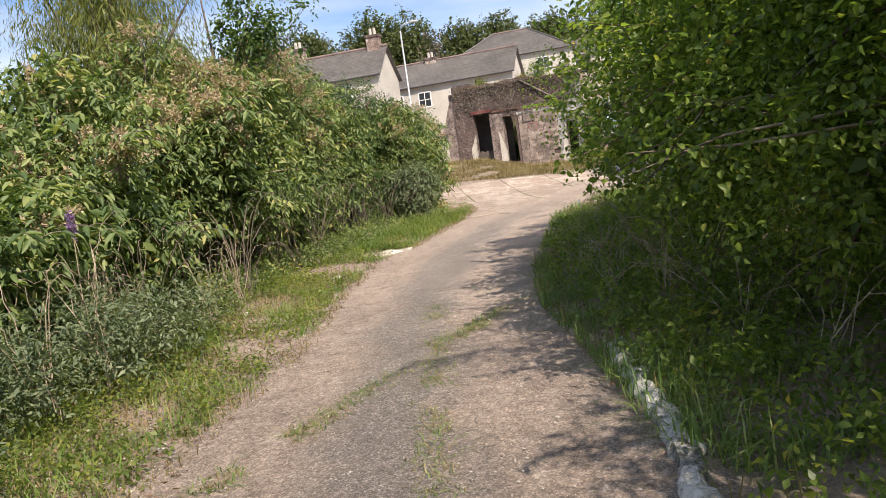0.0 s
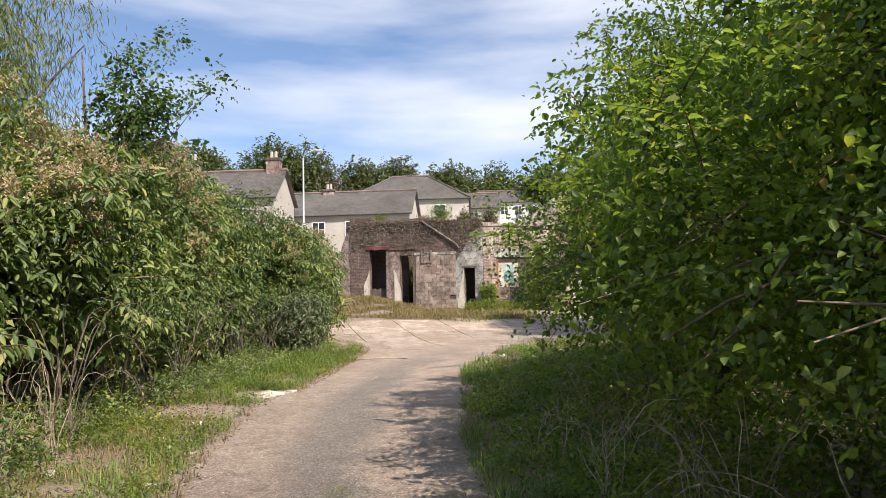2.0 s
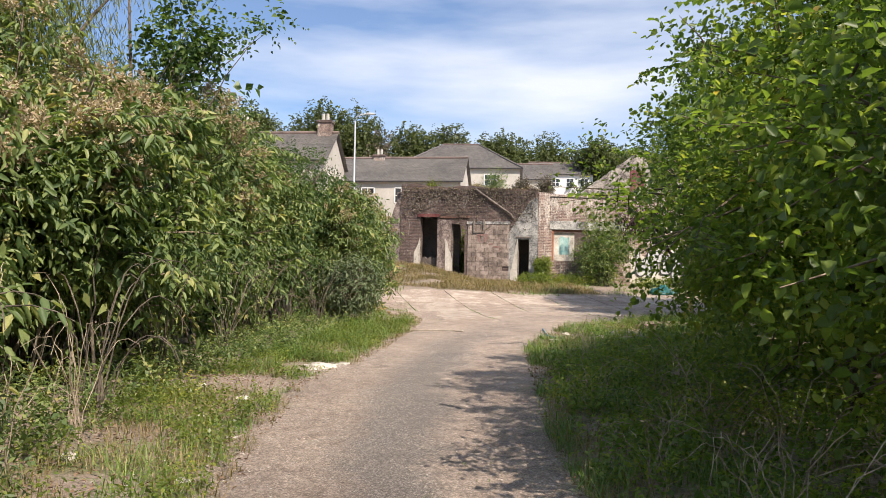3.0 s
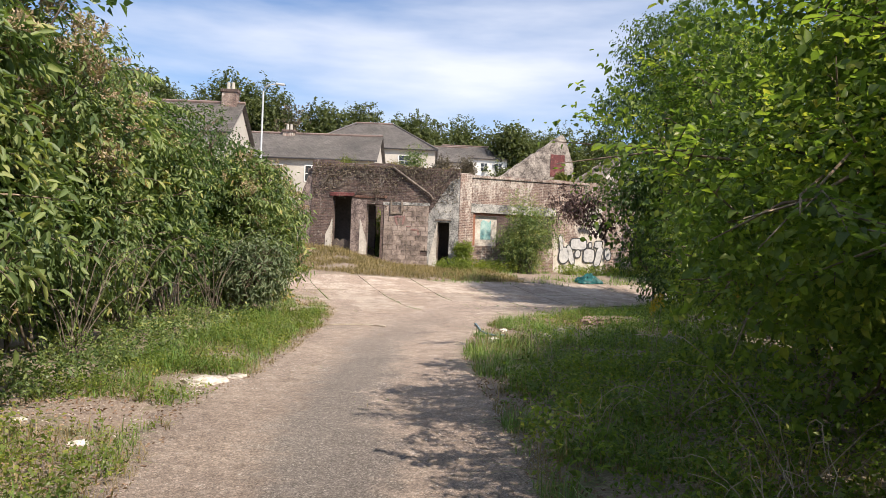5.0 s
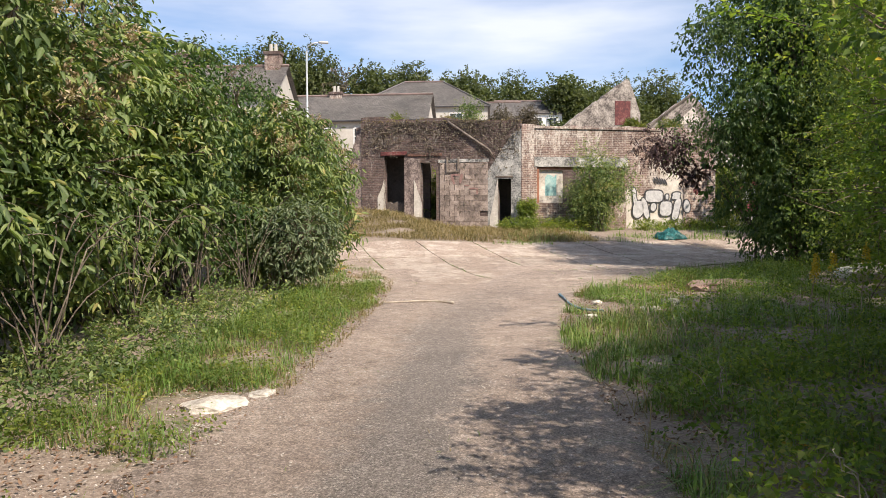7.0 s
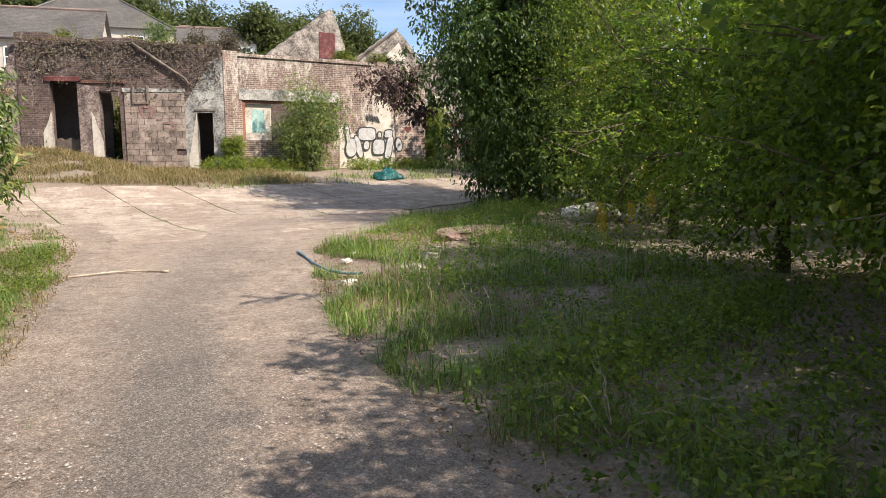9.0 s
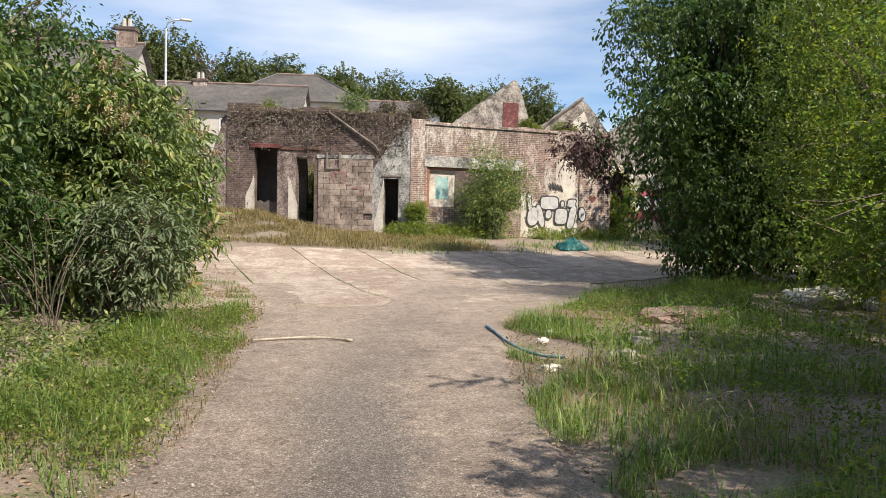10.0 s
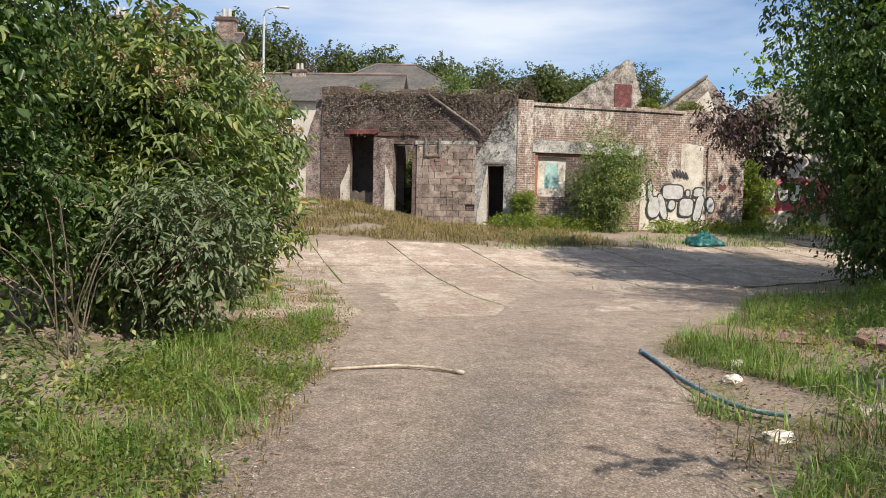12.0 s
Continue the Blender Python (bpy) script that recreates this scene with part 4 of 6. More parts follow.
def build_shell():
    """The rest of the ruin: end wall, back wall, a flat roof over the front bay, inner piers."""
    a = math.radians(-28.4)
    w = thing("wall_end", "crumbling rendered end wall", "wall", (B[0], B[1], 0), 61.6, kind="structure")
    part("brickwork", wall_bm(7.0, lambda u: 5.5 - 0.12 * u, 0.4, [], 0.5, 0.12, 14, 0.5), M["brick_soot"], w).matrix_basis = pose(0.44, -0.0, 0)
    stub = thing("wall_stub", "broken low wall with flaking whitewash", "wall", (B[0], B[1], 0), -28.4, kind="structure")
    part("masonry", wall_bm(2.6, lambda u: 2.75 + 0.1 * math.sin(u * 5) + 2.3 * rest(1.35, 2.58, u), 0.36, [], 0.2, 0.16, 61, 0.6), M["pier"], stub).matrix_basis = pose(-2.62, 0.05, 0)
    part("whitewash_patch", wall_bm(1.15, lambda u: 2.5 + 0.35 * u, 0.02, [], 0.16, 0.22, 62, 1.3), M["whitewash"], stub, "flaking whitewash patch").matrix_basis = pose(-1.75, 0.026, 0)
    w2 = thing("wall_back", "sooty back wall of the ruin", "wall", (8.2, 46.6, 0), -18, kind="structure")
    part("brickwork", wall_bm(16, 4.9, 0.4, [], 0.6, 0.12, 15, 0.8), M["brick_soot"], w2)
    for corners in (((5.1, 40.75, 5.0), (7.15, 39.65, 5.0), (8.4, 42.0, 5.0), (6.35, 43.1, 5.0)), ((8.9, 38.72, 5.0), (11.05, 37.55, 5.0), (19.7, 37.05, 5.0), (20.0, 39.4, 5.0), (12.1, 39.9, 5.0), (10.1, 41.0, 5.0))):
        bm = bmesh.new()
        f = bm.faces.new([bm.verts.new(p) for p in corners])
        ext = bmesh.ops.extrude_face_region(bm, geom=[f])
        bmesh.ops.translate(bm, vec=(0, 0, 0.16), verts=[g for g in ext["geom"] if isinstance(g, bmesh.types.BMVert)])
        bmesh.ops.recalc_face_normals(bm, faces=bm.faces)
        tagged(part("roof_slab", bm, M["roof_concrete"]), "cracked flat concrete roof of the ruin", "roof", kind="structure")
    w3 = thing("wall_east", "broken brick return wall", "wall", (19.8, 36.6, 0), 84, kind="structure")
    part("brickwork", wall_bm(6.0, lambda u: 5.1 - 0.1 * u, 0.38, [], 0.5, 0.1, 16, 0.5), M["brick"], w3).matrix_basis = pose(0, 0.0, 0)
    # the painted wall farther along
    w4 = thing("wall_painted", "cream-painted wall with pink graffiti", "wall", (20.9, 40.3, 0), -16.5, kind="structure")
    part("brickwork", wall_bm(9.0, 4.25, 0.35, [], 0.5, 0.05, 17, 0.4), M["whitewash"], w4)
    part("corner_post", box((2.2, -0.04, 0.6), (2.45, -0.001, 4.2), 0.01), M["render"], w4)


def gable(name, label, origin, turn, length, top, mat, holes=(), seed=30):
    w = thing(name, label, "gable wall", origin, turn, kind="structure")
    part("masonry", wall_bm(length, top, 0.45, list(holes), 0.18, 0.05, seed, origin[2] * 0 + 1.0), mat, w)
    return w


build_left_wall()
build_right_wall()
build_shell()
inner_walls()
graffiti("graffiti", "silver bubble graffiti with black outlines on brick", (A[0], A[1], 0), -3.35,
         [(5.05, 2.28, 0.16, 0.42, 2, -0.12, 0.3), (5.22, 1.72, 0.3, 0.42, 2.2, 0.1, 0.0), (5.55, 1.75, 0.2, 0.5, 2.2, -0.25, 0.1), (5.95, 2.28, 0.45, 0.3, 4, 0.0, 0.0), (5.92, 1.82, 0.18, 0.22, 2.4, 0.1, 0.0), (6.5, 1.75, 0.32, 0.36, 4, 0.05, 0.0), (6.55, 2.25, 0.12, 0.16, 3, 0, 0), (6.98, 2.3, 0.26, 0.2, 3, 0.2, 0.2), (7.0, 1.72, 0.23, 0.52, 2.4, 0.22, 0.2), (7.48, 1.85, 0.2, 0.32, 2.2, -0.1, 0.0)],
         M["black_paint"], M["silver_paint"]).matrix_basis = pose(A[0], A[1], 0, 0, 0, -3.35) @ pose(0, -0.052, 0)
graffiti("graffiti", "pink and white bubble graffiti on a cream wall", (20.9, 40.3, 0), -16.5,
         [(2.75, 2.3, 0.55, 0.75, 2.6, 0, 0), (3.4, 2.45, 0.5, 0.7, 2.6, 0, 0), (4.1, 2.35, 0.55, 0.8, 2.6, 0, 0), (4.8, 2.4, 0.5, 0.7, 2.6, 0, 0)],
         M["pink_paint"], M["pink_paint"]).matrix_basis = pose(20.9, 40.3, 0, 0, 0, -16.5) @ pose(0, -0.006, 0)
graffiti("graffiti", "white bubble letters over pink paint", (20.9, 40.3, 0), -16.5,
         [(2.8, 2.45, 0.3, 0.42, 2.2, 0.1, 0.2), (3.35, 2.5, 0.28, 0.42, 2.2, -0.1, 0.1), (3.9, 2.45, 0.3, 0.45, 2.2, 0.15, 0.2), (4.5, 2.4, 0.25, 0.4, 2.2, 0, 0)],
         M["black_paint"], M["white_gloss"]).matrix_basis = pose(20.9, 40.3, 0, 0, 0, -16.5) @ pose(0, -0.014, 0)
# scribbles of paint on the two front walls
marks = thing("graffiti", "black scribble and heart sprayed on brick", "graffiti", (A[0], A[1], 0), -3.35)
for k in range(5):
    part("stroke", blob(round_shape(6.0 + 0.12 * k, 2.98 - 0.03 * abs(k - 1), 0.05, 0.14, 2, -0.5, 0), 0.003), M["black_paint"], marks).matrix_basis = pose(0, -0.054, 0)
heart = [(7.95 + 0.02 * 16 * math.sin(a) ** 3 * 0.55, 2.5 + 0.011 * (13 * math.cos(a) - 5 * math.cos(2 * a) - 2 * math.cos(3 * a) - math.cos(4 * a))) for a in [2 * math.pi * k / 30 for k in range(30)]]
part("heart", blob(heart, 0.003), M["red_paint"], marks).matrix_basis = pose(0, -0.054, 0)
marks = thing("graffiti", "faded red spray marks on concrete blocks", "graffiti", (B[0], B[1], 0), -28.4)
for u, z, a, b, l in ((4.25, 3.2, 0.2, 0.05, 0.3), (4.5, 3.05, 0.06, 0.22, 0.2), (4.15, 3.0, 0.05, 0.2, -0.3), (5.0, 2.62, 0.16, 0.04, 0.2), (5.2, 2.5, 0.04, 0.14, 0.0), (4.75, 2.75, 0.12, 0.03, -0.4)):
    part("stroke", blob(round_shape(u, z, a, b, 2.4, l, 0), 0.003), M["faded_red"], marks).matrix_basis = pose(0, -0.05, 0)
g1 = gable("gable_wall", "ruined stone gable with a red boarded doorway", (17.3, 48.9, 0), -3.0, 5.6, lambda u: 6.3 + (3.45 * u / 4.8 if u < 4.8 else 3.45 - 2.6 * (u - 4.8)), M["gable_stone"], (), 31)
part("boarded_door", box((3.95, -0.03, 6.9), (4.95, 0.1, 8.35), 0.01), M["red_paint"], g1, "faded red boarded doorway")
g2 = gable("gable_wall", "broken stone gable of a roofless shed", (20.3, 43.9, 0), -10.0, 4.2, lambda u: 6.0 + (2.0 * u / 2.8 if u < 2.8 else 2.0 - 1.1 * (u - 2.8)), M["gable_stone"], (), 32)
part("verge_board", tube_bm([(0.2, -0.06, 6.05), (2.8, -0.06, 8.0)], [0.07, 0.07], 4), M["timber"], g2)
part("white_panel", blob([(1.9, 6.35), (3.3, 6.35), (2.9, 7.3)], 0.02), M["whitewash"], g2).matrix_basis = pose(0, -0.01, 0)
g3 = gable("gable_wall", "dark stone gable behind trees", (24.4, 44.6, 0), -14.0, 6.0, lambda u: 5.8 + (2.2 * u / 3.6 if u < 3.6 else 2.2 - 0.9 * (u - 3.6)), M["gable_stone"], (), 33)


# ---- the street behind ----
def house(name, label, centre, turn, length, deep, eave, ridge, hip, wall_mat, chimneys=(), windows=(), over=0.3):
    """centre at ground level; length along x; eave and ridge are heights in the world."""
    z0 = height(centre[0], centre[1]) - 1.0
    h = thing(name, label, "house", (centre[0], centre[1], 0), turn)
    L, W = length / 2, deep / 2
    bm = bmesh.new()
    add_box(bm, (-L, -W, z0), (L, W, eave - 0.02))
    if not hip:
        for s in (-1, 1):
            a = [bm.verts.new(p) for p in ((s * L, -W, eave - 0.02), (s * L, W, eave - 0.02), (s * L, 0, ridge - 0.12))]
            b = [bm.verts.new((p.co.x - s * 0.25, p.co.y, p.co.z)) for p in a]
            bm.faces.new(a), bm.faces.new(b)
            for i in range(3):
                bm.faces.new((a[i], a[(i + 1) % 3], b[(i + 1) % 3], b[i]))
        bmesh.ops.recalc_face_normals(bm, faces=bm.faces)
    part("wall", bm, wall_mat, h)
    bm = bmesh.new()
    uv = bm.loops.layers.uv.new("slates")
    l, w = L + over, W + over
    r = l - (w if hip else 0)
    e, k = eave - 0.12, ridge
    panes = [((-l, -w, e), (l, -w, e), (r, 0, k), (-r, 0, k)), ((l, w, e), (-l, w, e), (-r, 0, k), (r, 0, k))]
    if hip:
        panes += [((l, -w, e), (l, w, e), (r, 0, k)), ((-l, w, e), (-l, -w, e), (-r, 0, k))]
    for q in panes:
        a, b = Vector(q[0]), Vector(q[1])
        ux = (b - a).normalized()
        n = (b - a).cross(Vector(q[2]) - a).normalized()
        uy = n.cross(ux)
        f = bm.faces.new([bm.verts.new(p) for p in q])
        for loop, p in zip(f.loops, q):
            loop[uv].uv = ((Vector(p) - a).dot(ux), (Vector(p) - a).dot(uy))
    bmesh.ops.solidify(bm, geom=bm.faces[:], thickness=0.12)
    roof = part("roof", bm, M["slate"], h)
    part("ridge_tiles", tube_bm([(-r, 0, k + 0.06), (r, 0, k + 0.06)], [0.11, 0.11], 6), M["ridge"], roof, "clay ridge tiles")
    if hip:
        for sx in (-1, 1):
            for sy in (-1, 1):
                part("hip_tiles", tube_bm([(sx * r, 0, k + 0.05), (sx * l, sy * w, e + 0.1)], [0.1, 0.1], 6), M["slate"], roof)
    part("gutter", tube_bm([(-l, -w - 0.05, e), (l, -w - 0.05, e)], [0.07, 0.07], 6), M["black_paint"], h)
    for cx, cy, tall, pots in chimneys:
        base = ridge - abs(cy) * (ridge - eave) / W - 0.4
        ch = part("chimney", box((cx - 0.55, cy - 0.35, base), (cx + 0.55, cy + 0.35, ridge + tall), 0.02), M["brick"], h)
        part("cap", box((cx - 0.63, cy - 0.43, ridge + tall - 0.22), (cx + 0.63, cy + 0.43, ridge + tall), 0.02), M["brick_soot"], ch)
        for i in range(pots):
            px = cx + (i - (pots - 1) / 2) * 0.34
            part("chimney_pot", tube_bm([(px, cy, ridge + tall), (px, cy, ridge + tall + 0.55)], [0.14, 0.11], 8), M["cream"], ch)
    for wx, wz, ww, wh in windows:
        win = part("window", box((wx - ww / 2, -W - 0.02, wz), (wx + ww / 2, -W + 0.05, wz + wh)), M["glass"], h)
        fr = bmesh.new()
        for x0, x1, za, zb in ((-ww / 2 - 0.06, -ww / 2 + 0.04, 0, wh), (ww / 2 - 0.04, ww / 2 + 0.06, 0, wh), (-ww / 2, ww / 2, -0.06, 0.05), (-ww / 2, ww / 2, wh - 0.05, wh + 0.06), (-0.035, 0.035, 0, wh), (-ww / 2, ww / 2, wh / 2 - 0.03, wh / 2 + 0.03)):
            add_box(fr, (wx + x0, -W - 0.06, wz + za), (wx + x1, -W - 0.021, wz + zb))
        part("frame", fr, M["white_gloss"], win)
    return h


house("house", "cream-rendered house with a slate roof and brick chimney", (-1.5, 62.5), -18, 8.0, 6.0, 9.5, 12.0, False, M["cream"], [(3.2, 0.0, 1.0, 2), (-3.4, 0, 1.0, 2)], [(1.2, 7.6, 1.0, 1.3)])
house("house", "long low house with a grey slate roof", (9.2, 74.5), -20, 13.0, 7.0, 9.7, 12.3, False, M["cream"], [(-2.0, 0, 0.35, 2)], [(-5.0, 7.6, 1.2, 1.4), (-2.2, 7.6, 1.2, 1.4), (1.0, 7.6, 1.2, 1.4)])
house("house", "wide house with a hipped slate roof", (19.5, 93.5), -17, 15.0, 10.5, 13.7, 17.3, True, M["cream"], (), [(4.0, 11.6, 1.4, 1.3)])
house("house", "pale house with white gables far behind", (30.0, 100.0), -17, 7.0, 7.0, 13.8, 16.2, False, M["cream"], (), [(0.0, 12.0, 1.2, 1.2)])
house("house", "white far house with a slate roof and many windows", (40.0, 113.5), -14, 9.5, 7.0, 16.6, 18.8, False, M["white_gloss"], (), [(-3.2, 14.6, 1.1, 1.3), (-1.0, 14.6, 1.1, 1.3), (1.2, 14.6, 1.1, 1.3), (3.4, 14.6, 1.1, 1.3)])


def street_lamp(x, y, top):
    z = height(x, y)
    s = thing("street_lamp", "tall grey steel street lamp with a bent arm", "street lamp", (x, y, z))
    h = top - z
    part("pole", tube_bm([(0, 0, -0.1), (0, 0, 1.4), (0, 0, 1.45), (0, 0, h - 0.5)], [0.11, 0.11, 0.075, 0.06], 10), M["galvanised"], s, "", True)
    part("arm", tube_bm([(0, 0, h - 0.5), (0.08, 0, h - 0.2), (0.4, 0, h + 0.02), (0.85, -0.1, h + 0.08)], [0.055, 0.05, 0.045, 0.04], 8), M["galvanised"], s, "", True)
    part("lamp_head", box((0.75, -0.24, h + 0.02), (1.4, 0.0, h + 0.16), 0.04), M["galvanised"], s)


street_lamp(3.55, 57.0, 12.7)


# ---- trees and bushes ----
def elm(foot, seed, masses, count, label="leafy green young elm overhanging the track"):
    return plant("elm_tree", label, "tree", foot, masses, 0, int(count * (1.35 if foot[1] < 4 else 1)), 5, 0.34, 0.056 if foot[1] < 4 else 0.07, 0.036 if foot[1] < 4 else 0.045, "leaf_elm", seed, spacing=0.95, size=(0.22, 0.6), trunk=True, stems=34, thick=0.04, group="hedge of elms", droop=0.2, bare=0.9 if foot[1] > 5 else 0.0, inner=0.2, twigs=90, extra=boughs(24, (-1.0, 0.15, 0.05), 1.4, (0.45, 1.05), 0.062 if foot[1] < 4 else 0.074, 0.04 if foot[1] < 4 else 0.048))


def buddleia(foot, seed, r, h, count, label="tall buddleia bush with long green leaves", mat="leaf_buddleia", plumes=130, n=13, length=0.145, width=0.048, more=(), shape=leaf_arrays):
    heads = flower_heads(plumes, "dead_flower", "spent brown flower plumes") if plumes else None
    shoots = boughs(26, (0.7, -0.45, 0.35), 0.35 * h, (0.5, 1.2), length * 1.05, width, mat, 0.05, 0.45, 0.9)

    def extra(rng, top, clumps):
        shoots(rng, top, clumps)
        if heads:
            heads(rng, top, clumps)
    return plant("buddleia_bush", label, "bush", foot, lumps(seed, foot[0], foot[1], r, h, n) + list(more), 0, int(count * 0.8), 6, 0.42, length, width, mat, seed, spacing=1.2, size=(0.16, 0.52), stems=60, thick=0.026, droop=0.6, bare=0.3 * h, shape=shape, twigs=260, group="row of buddleias", extra=extra)


def build_plants():
    # young elms close beside the track
    elm((3.3, 0.6), 8, lumps(8, 3.2, 0.6, 1.5, 5.0, 10) + [((2.6, 1.8, 1.4), (0.6, 0.8, 0.7))], 4800)
    elm((3.1, -2.4), 9, lumps(9, 3.0, -2.4, 1.6, 5.2, 10), 3500)
    elm((3.7, 3.2), 10, lumps(10, 3.7, 3.0, 1.6, 4.8, 9) + [((2.55, 3.6, 1.3), (0.6, 0.9, 0.8)), ((2.5, 4.4, 2.6), (0.5, 0.6, 0.6))], 6500)
    elm((3.9, 5.8), 11, lumps(11, 3.85, 5.6, 1.75, 5.2, 12) + [((2.5, 5.6, 1.1), (0.5, 0.7, 0.7)), ((2.6, 6.6, 2.4), (0.5, 0.6, 0.6))], 7500)
    elm((4.8, 9.2), 12, lumps(12, 4.8, 9.0, 1.8, 5.0, 12) + [((3.15, 9.7, 3.3), (0.4, 0.5, 0.3)), ((2.9, 9.8, 2.4), (0.4, 0.5, 0.4)), ((3.0, 8.4, 1.2), (0.5, 0.8, 0.7))], 8500)
    # the bough at (5.35, 14.3) is added to cast a shadow on the track
    elm((7.4, 12.3), 13, lumps(13, 7.3, 12.3, 1.7, 4.6, 11) + [((5.35, 14.3, 3.2), (0.4, 0.5, 0.2)), ((6.2, 13.4, 3.1), (0.6, 0.6, 0.35)), ((5.9, 12.6, 2.2), (0.6, 0.7, 0.5))], 8200)
    # added as a shade caster, its main crown kept out of view
    elm((6.4, 11.1), 21, lumps(21, 6.4, 11.1, 1.4, 4.6, 10) + [((5.2, 12.4, 1.6), (0.7, 0.8, 0.6)), ((4.7, 11.4, 1.7), (0.6, 0.7, 0.6)), ((5.0, 11.8, 2.8), (0.6, 0.7, 0.5))], 7600, "low elm added to shade the verge")
    elm((8.8, 14.4), 18, lumps(18, 8.8, 14.4, 1.7, 4.4, 11) + [((7.5, 15.0, 1.5), (0.5, 0.6, 0.4))], 5200, "leafy green elm shading the grass")
    elm((10.5, 17.1), 19, lumps(19, 10.5, 17.1, 1.5, 4.2, 11) + [((9.1, 17.3, 1.5), (0.5, 0.5, 0.4))], 3000, "low spreading elm at the edge of the yard")
    plant("birch_tree", "small-leaved birch with fine twigs and catkins", "tree", (12.4, 19.6), lumps(14, 12.4, 19.6, 2.2, 7.4, 14, 1.2) + [((10.7, 19.4, 4.2), (0.8, 0.8, 0.6)), ((11.0, 19.8, 5.6), (0.9, 0.9, 0.8))], 0, 7500, 6, 0.3, 0.06, 0.036, "leaf_birch", 14, spacing=0.6, size=(0.25, 0.6), trunk=True, stems=34, thick=0.04)
    plant("cherry_tree", "dense dark green cherry tree with drooping leaves", "tree", (13.9, 24.4), [((12.9, 24.4, 5.2), (1.5, 1.8, 2.0)), ((14.3, 24.2, 2.1), (2.0, 1.9, 1.9)), ((13.8, 24.6, 7.4), (1.8, 1.9, 1.5)), ((15.4, 24.2, 4.8), (1.8, 1.8, 2.6)), ((12.3, 24.3, 3.3), (0.9, 0.9, 0.6)), ((10.9, 24.7, 3.15), (0.35, 0.35, 0.2)), ((11.5, 24.5, 3.4), (0.5, 0.5, 0.35))], 0, 16000, 5, 0.34, 0.12, 0.054, "leaf_dark", 15, spacing=0.75, size=(0.25, 0.6), trunk=True, stems=34, thick=0.07, droop=0.95)
    plant("plum_branch", "purple-leaved plum bough among darker leaves", "tree", (13.2, 25.0), [((10.1, 24.85, 3.0), (0.35, 0.35, 0.2)), ((10.65, 24.95, 2.85), (0.4, 0.4, 0.25))], 0, 380, 5, 0.24, 0.1, 0.045, "leaf_plum", 16, spacing=0.3, size=(0.15, 0.3), stems=5, thick=0.018, droop=0.9, trunk=True)
    plant("cherry_tree", "dense dark green cherry tree at the yard's edge", "tree", (16.2, 23.6), lumps(17, 16.0, 23.6, 3.0, 8.0, 14, 0.6), 0, 7000, 5, 0.36, 0.14, 0.065, "leaf_dark", 17, shape=plain_leaves, spacing=0.8, size=(0.4, 0.8), trunk=True, stems=20, thick=0.08, droop=0.9)
    # bushes and trees behind the first row
    for x, y, r, h, seed in ((16.0, 18.4, 2.2, 6.0, 51), (13.2, 13.6, 2.4, 5.2, 52), (9.4, 10.2, 2.2, 5.6, 53), (7.8, 6.2, 2.2, 4.8, 54), (6.8, 2.0, 2.2, 6.0, 55)):
        plant("elm_tree", "shaded elm deep in the hedge", "tree", (x, y), lumps(seed, x, y, r, h, 11, 0.6), 0, 3600, 5, 0.42, 0.13, 0.085, "leaf_elm", seed, spacing=0.8, size=(0.4, 0.8), trunk=True, stems=16, thick=0.06, group="hedge of elms", shape=plain_leaves)
    # buddleias on the other side
    buddleia((-3.5, 6.2), 20, 1.2, 1.9, 2400, "low buddleia with pale bare stems", plumes=10)
    buddleia((-3.3, 8.9), 21, 1.55, 2.6, 4200)
    buddleia((-2.9, 11.8), 22, 1.75, 3.3, 5000, "tall buddleia topped with spent brown plumes", plumes=340)
    buddleia((-2.5, 15.0), 23, 1.75, 3.7, 5000, "tall buddleia topped with spent brown plumes", plumes=340)
    buddleia((-1.7, 18.2), 24, 1.75, 3.9, 5200)
    buddleia((-1.1, 20.9), 25, 1.6, 4.4, 6000, "dense dark-leaved sallow rising behind the buddleias", "leaf_dark", 0, length=0.1, width=0.045)
    buddleia((0.35, 23.3), 26, 1.55, 3.3, 4300, "buddleia with hanging yellow-green leaves", length=0.165, width=0.05, more=[((1.7, 23.9, 2.55), (0.5, 0.5, 0.35)), ((2.15, 24.1, 2.45), (0.3, 0.3, 0.2)), ((1.75, 23.6, 1.7), (0.4, 0.4, 0.4))])
    buddleia((1.15, 25.7), 27, 1.45, 3.0, 3200, "buddleia with hanging yellow-green leaves", length=0.165, width=0.05)
    buddleia((0.85, 21.6), 28, 1.0, 1.4, 800, "low grey-leaved buddleia beside the track", "leaf_grey", 0, 6, 0.15, 0.04)
    for x, y, r, h, seed in ((-6.2, 9.5, 2.2, 4.2, 61), (-5.4, 18.6, 2.2, 5.0, 62), (-3.6, 23.2, 2.2, 4.8, 63), (-6.0, 4.5, 2.0, 3.2, 64), (-2.0, 27.5, 2.0, 3.6, 65)):
        buddleia((x, y), seed, r, h, 2600, "tall buddleia behind the first row", plumes=26, n=9, length=0.2, width=0.05, shape=plain_leaves)
    plant("willow_tree", "weeping tree with long hanging yellow-green leaves", "tree", (-4.4, 13.6), lumps(41, -4.2, 13.7, 2.0, 7.0, 9, 3.2), 0, 6500, 6, 0.55, 0.17, 0.018, "leaf_willow", 41, shape=plain_leaves, spacing=0.7, size=(0.3, 0.6), trunk=True, stems=26, thick=0.07, droop=1.7)
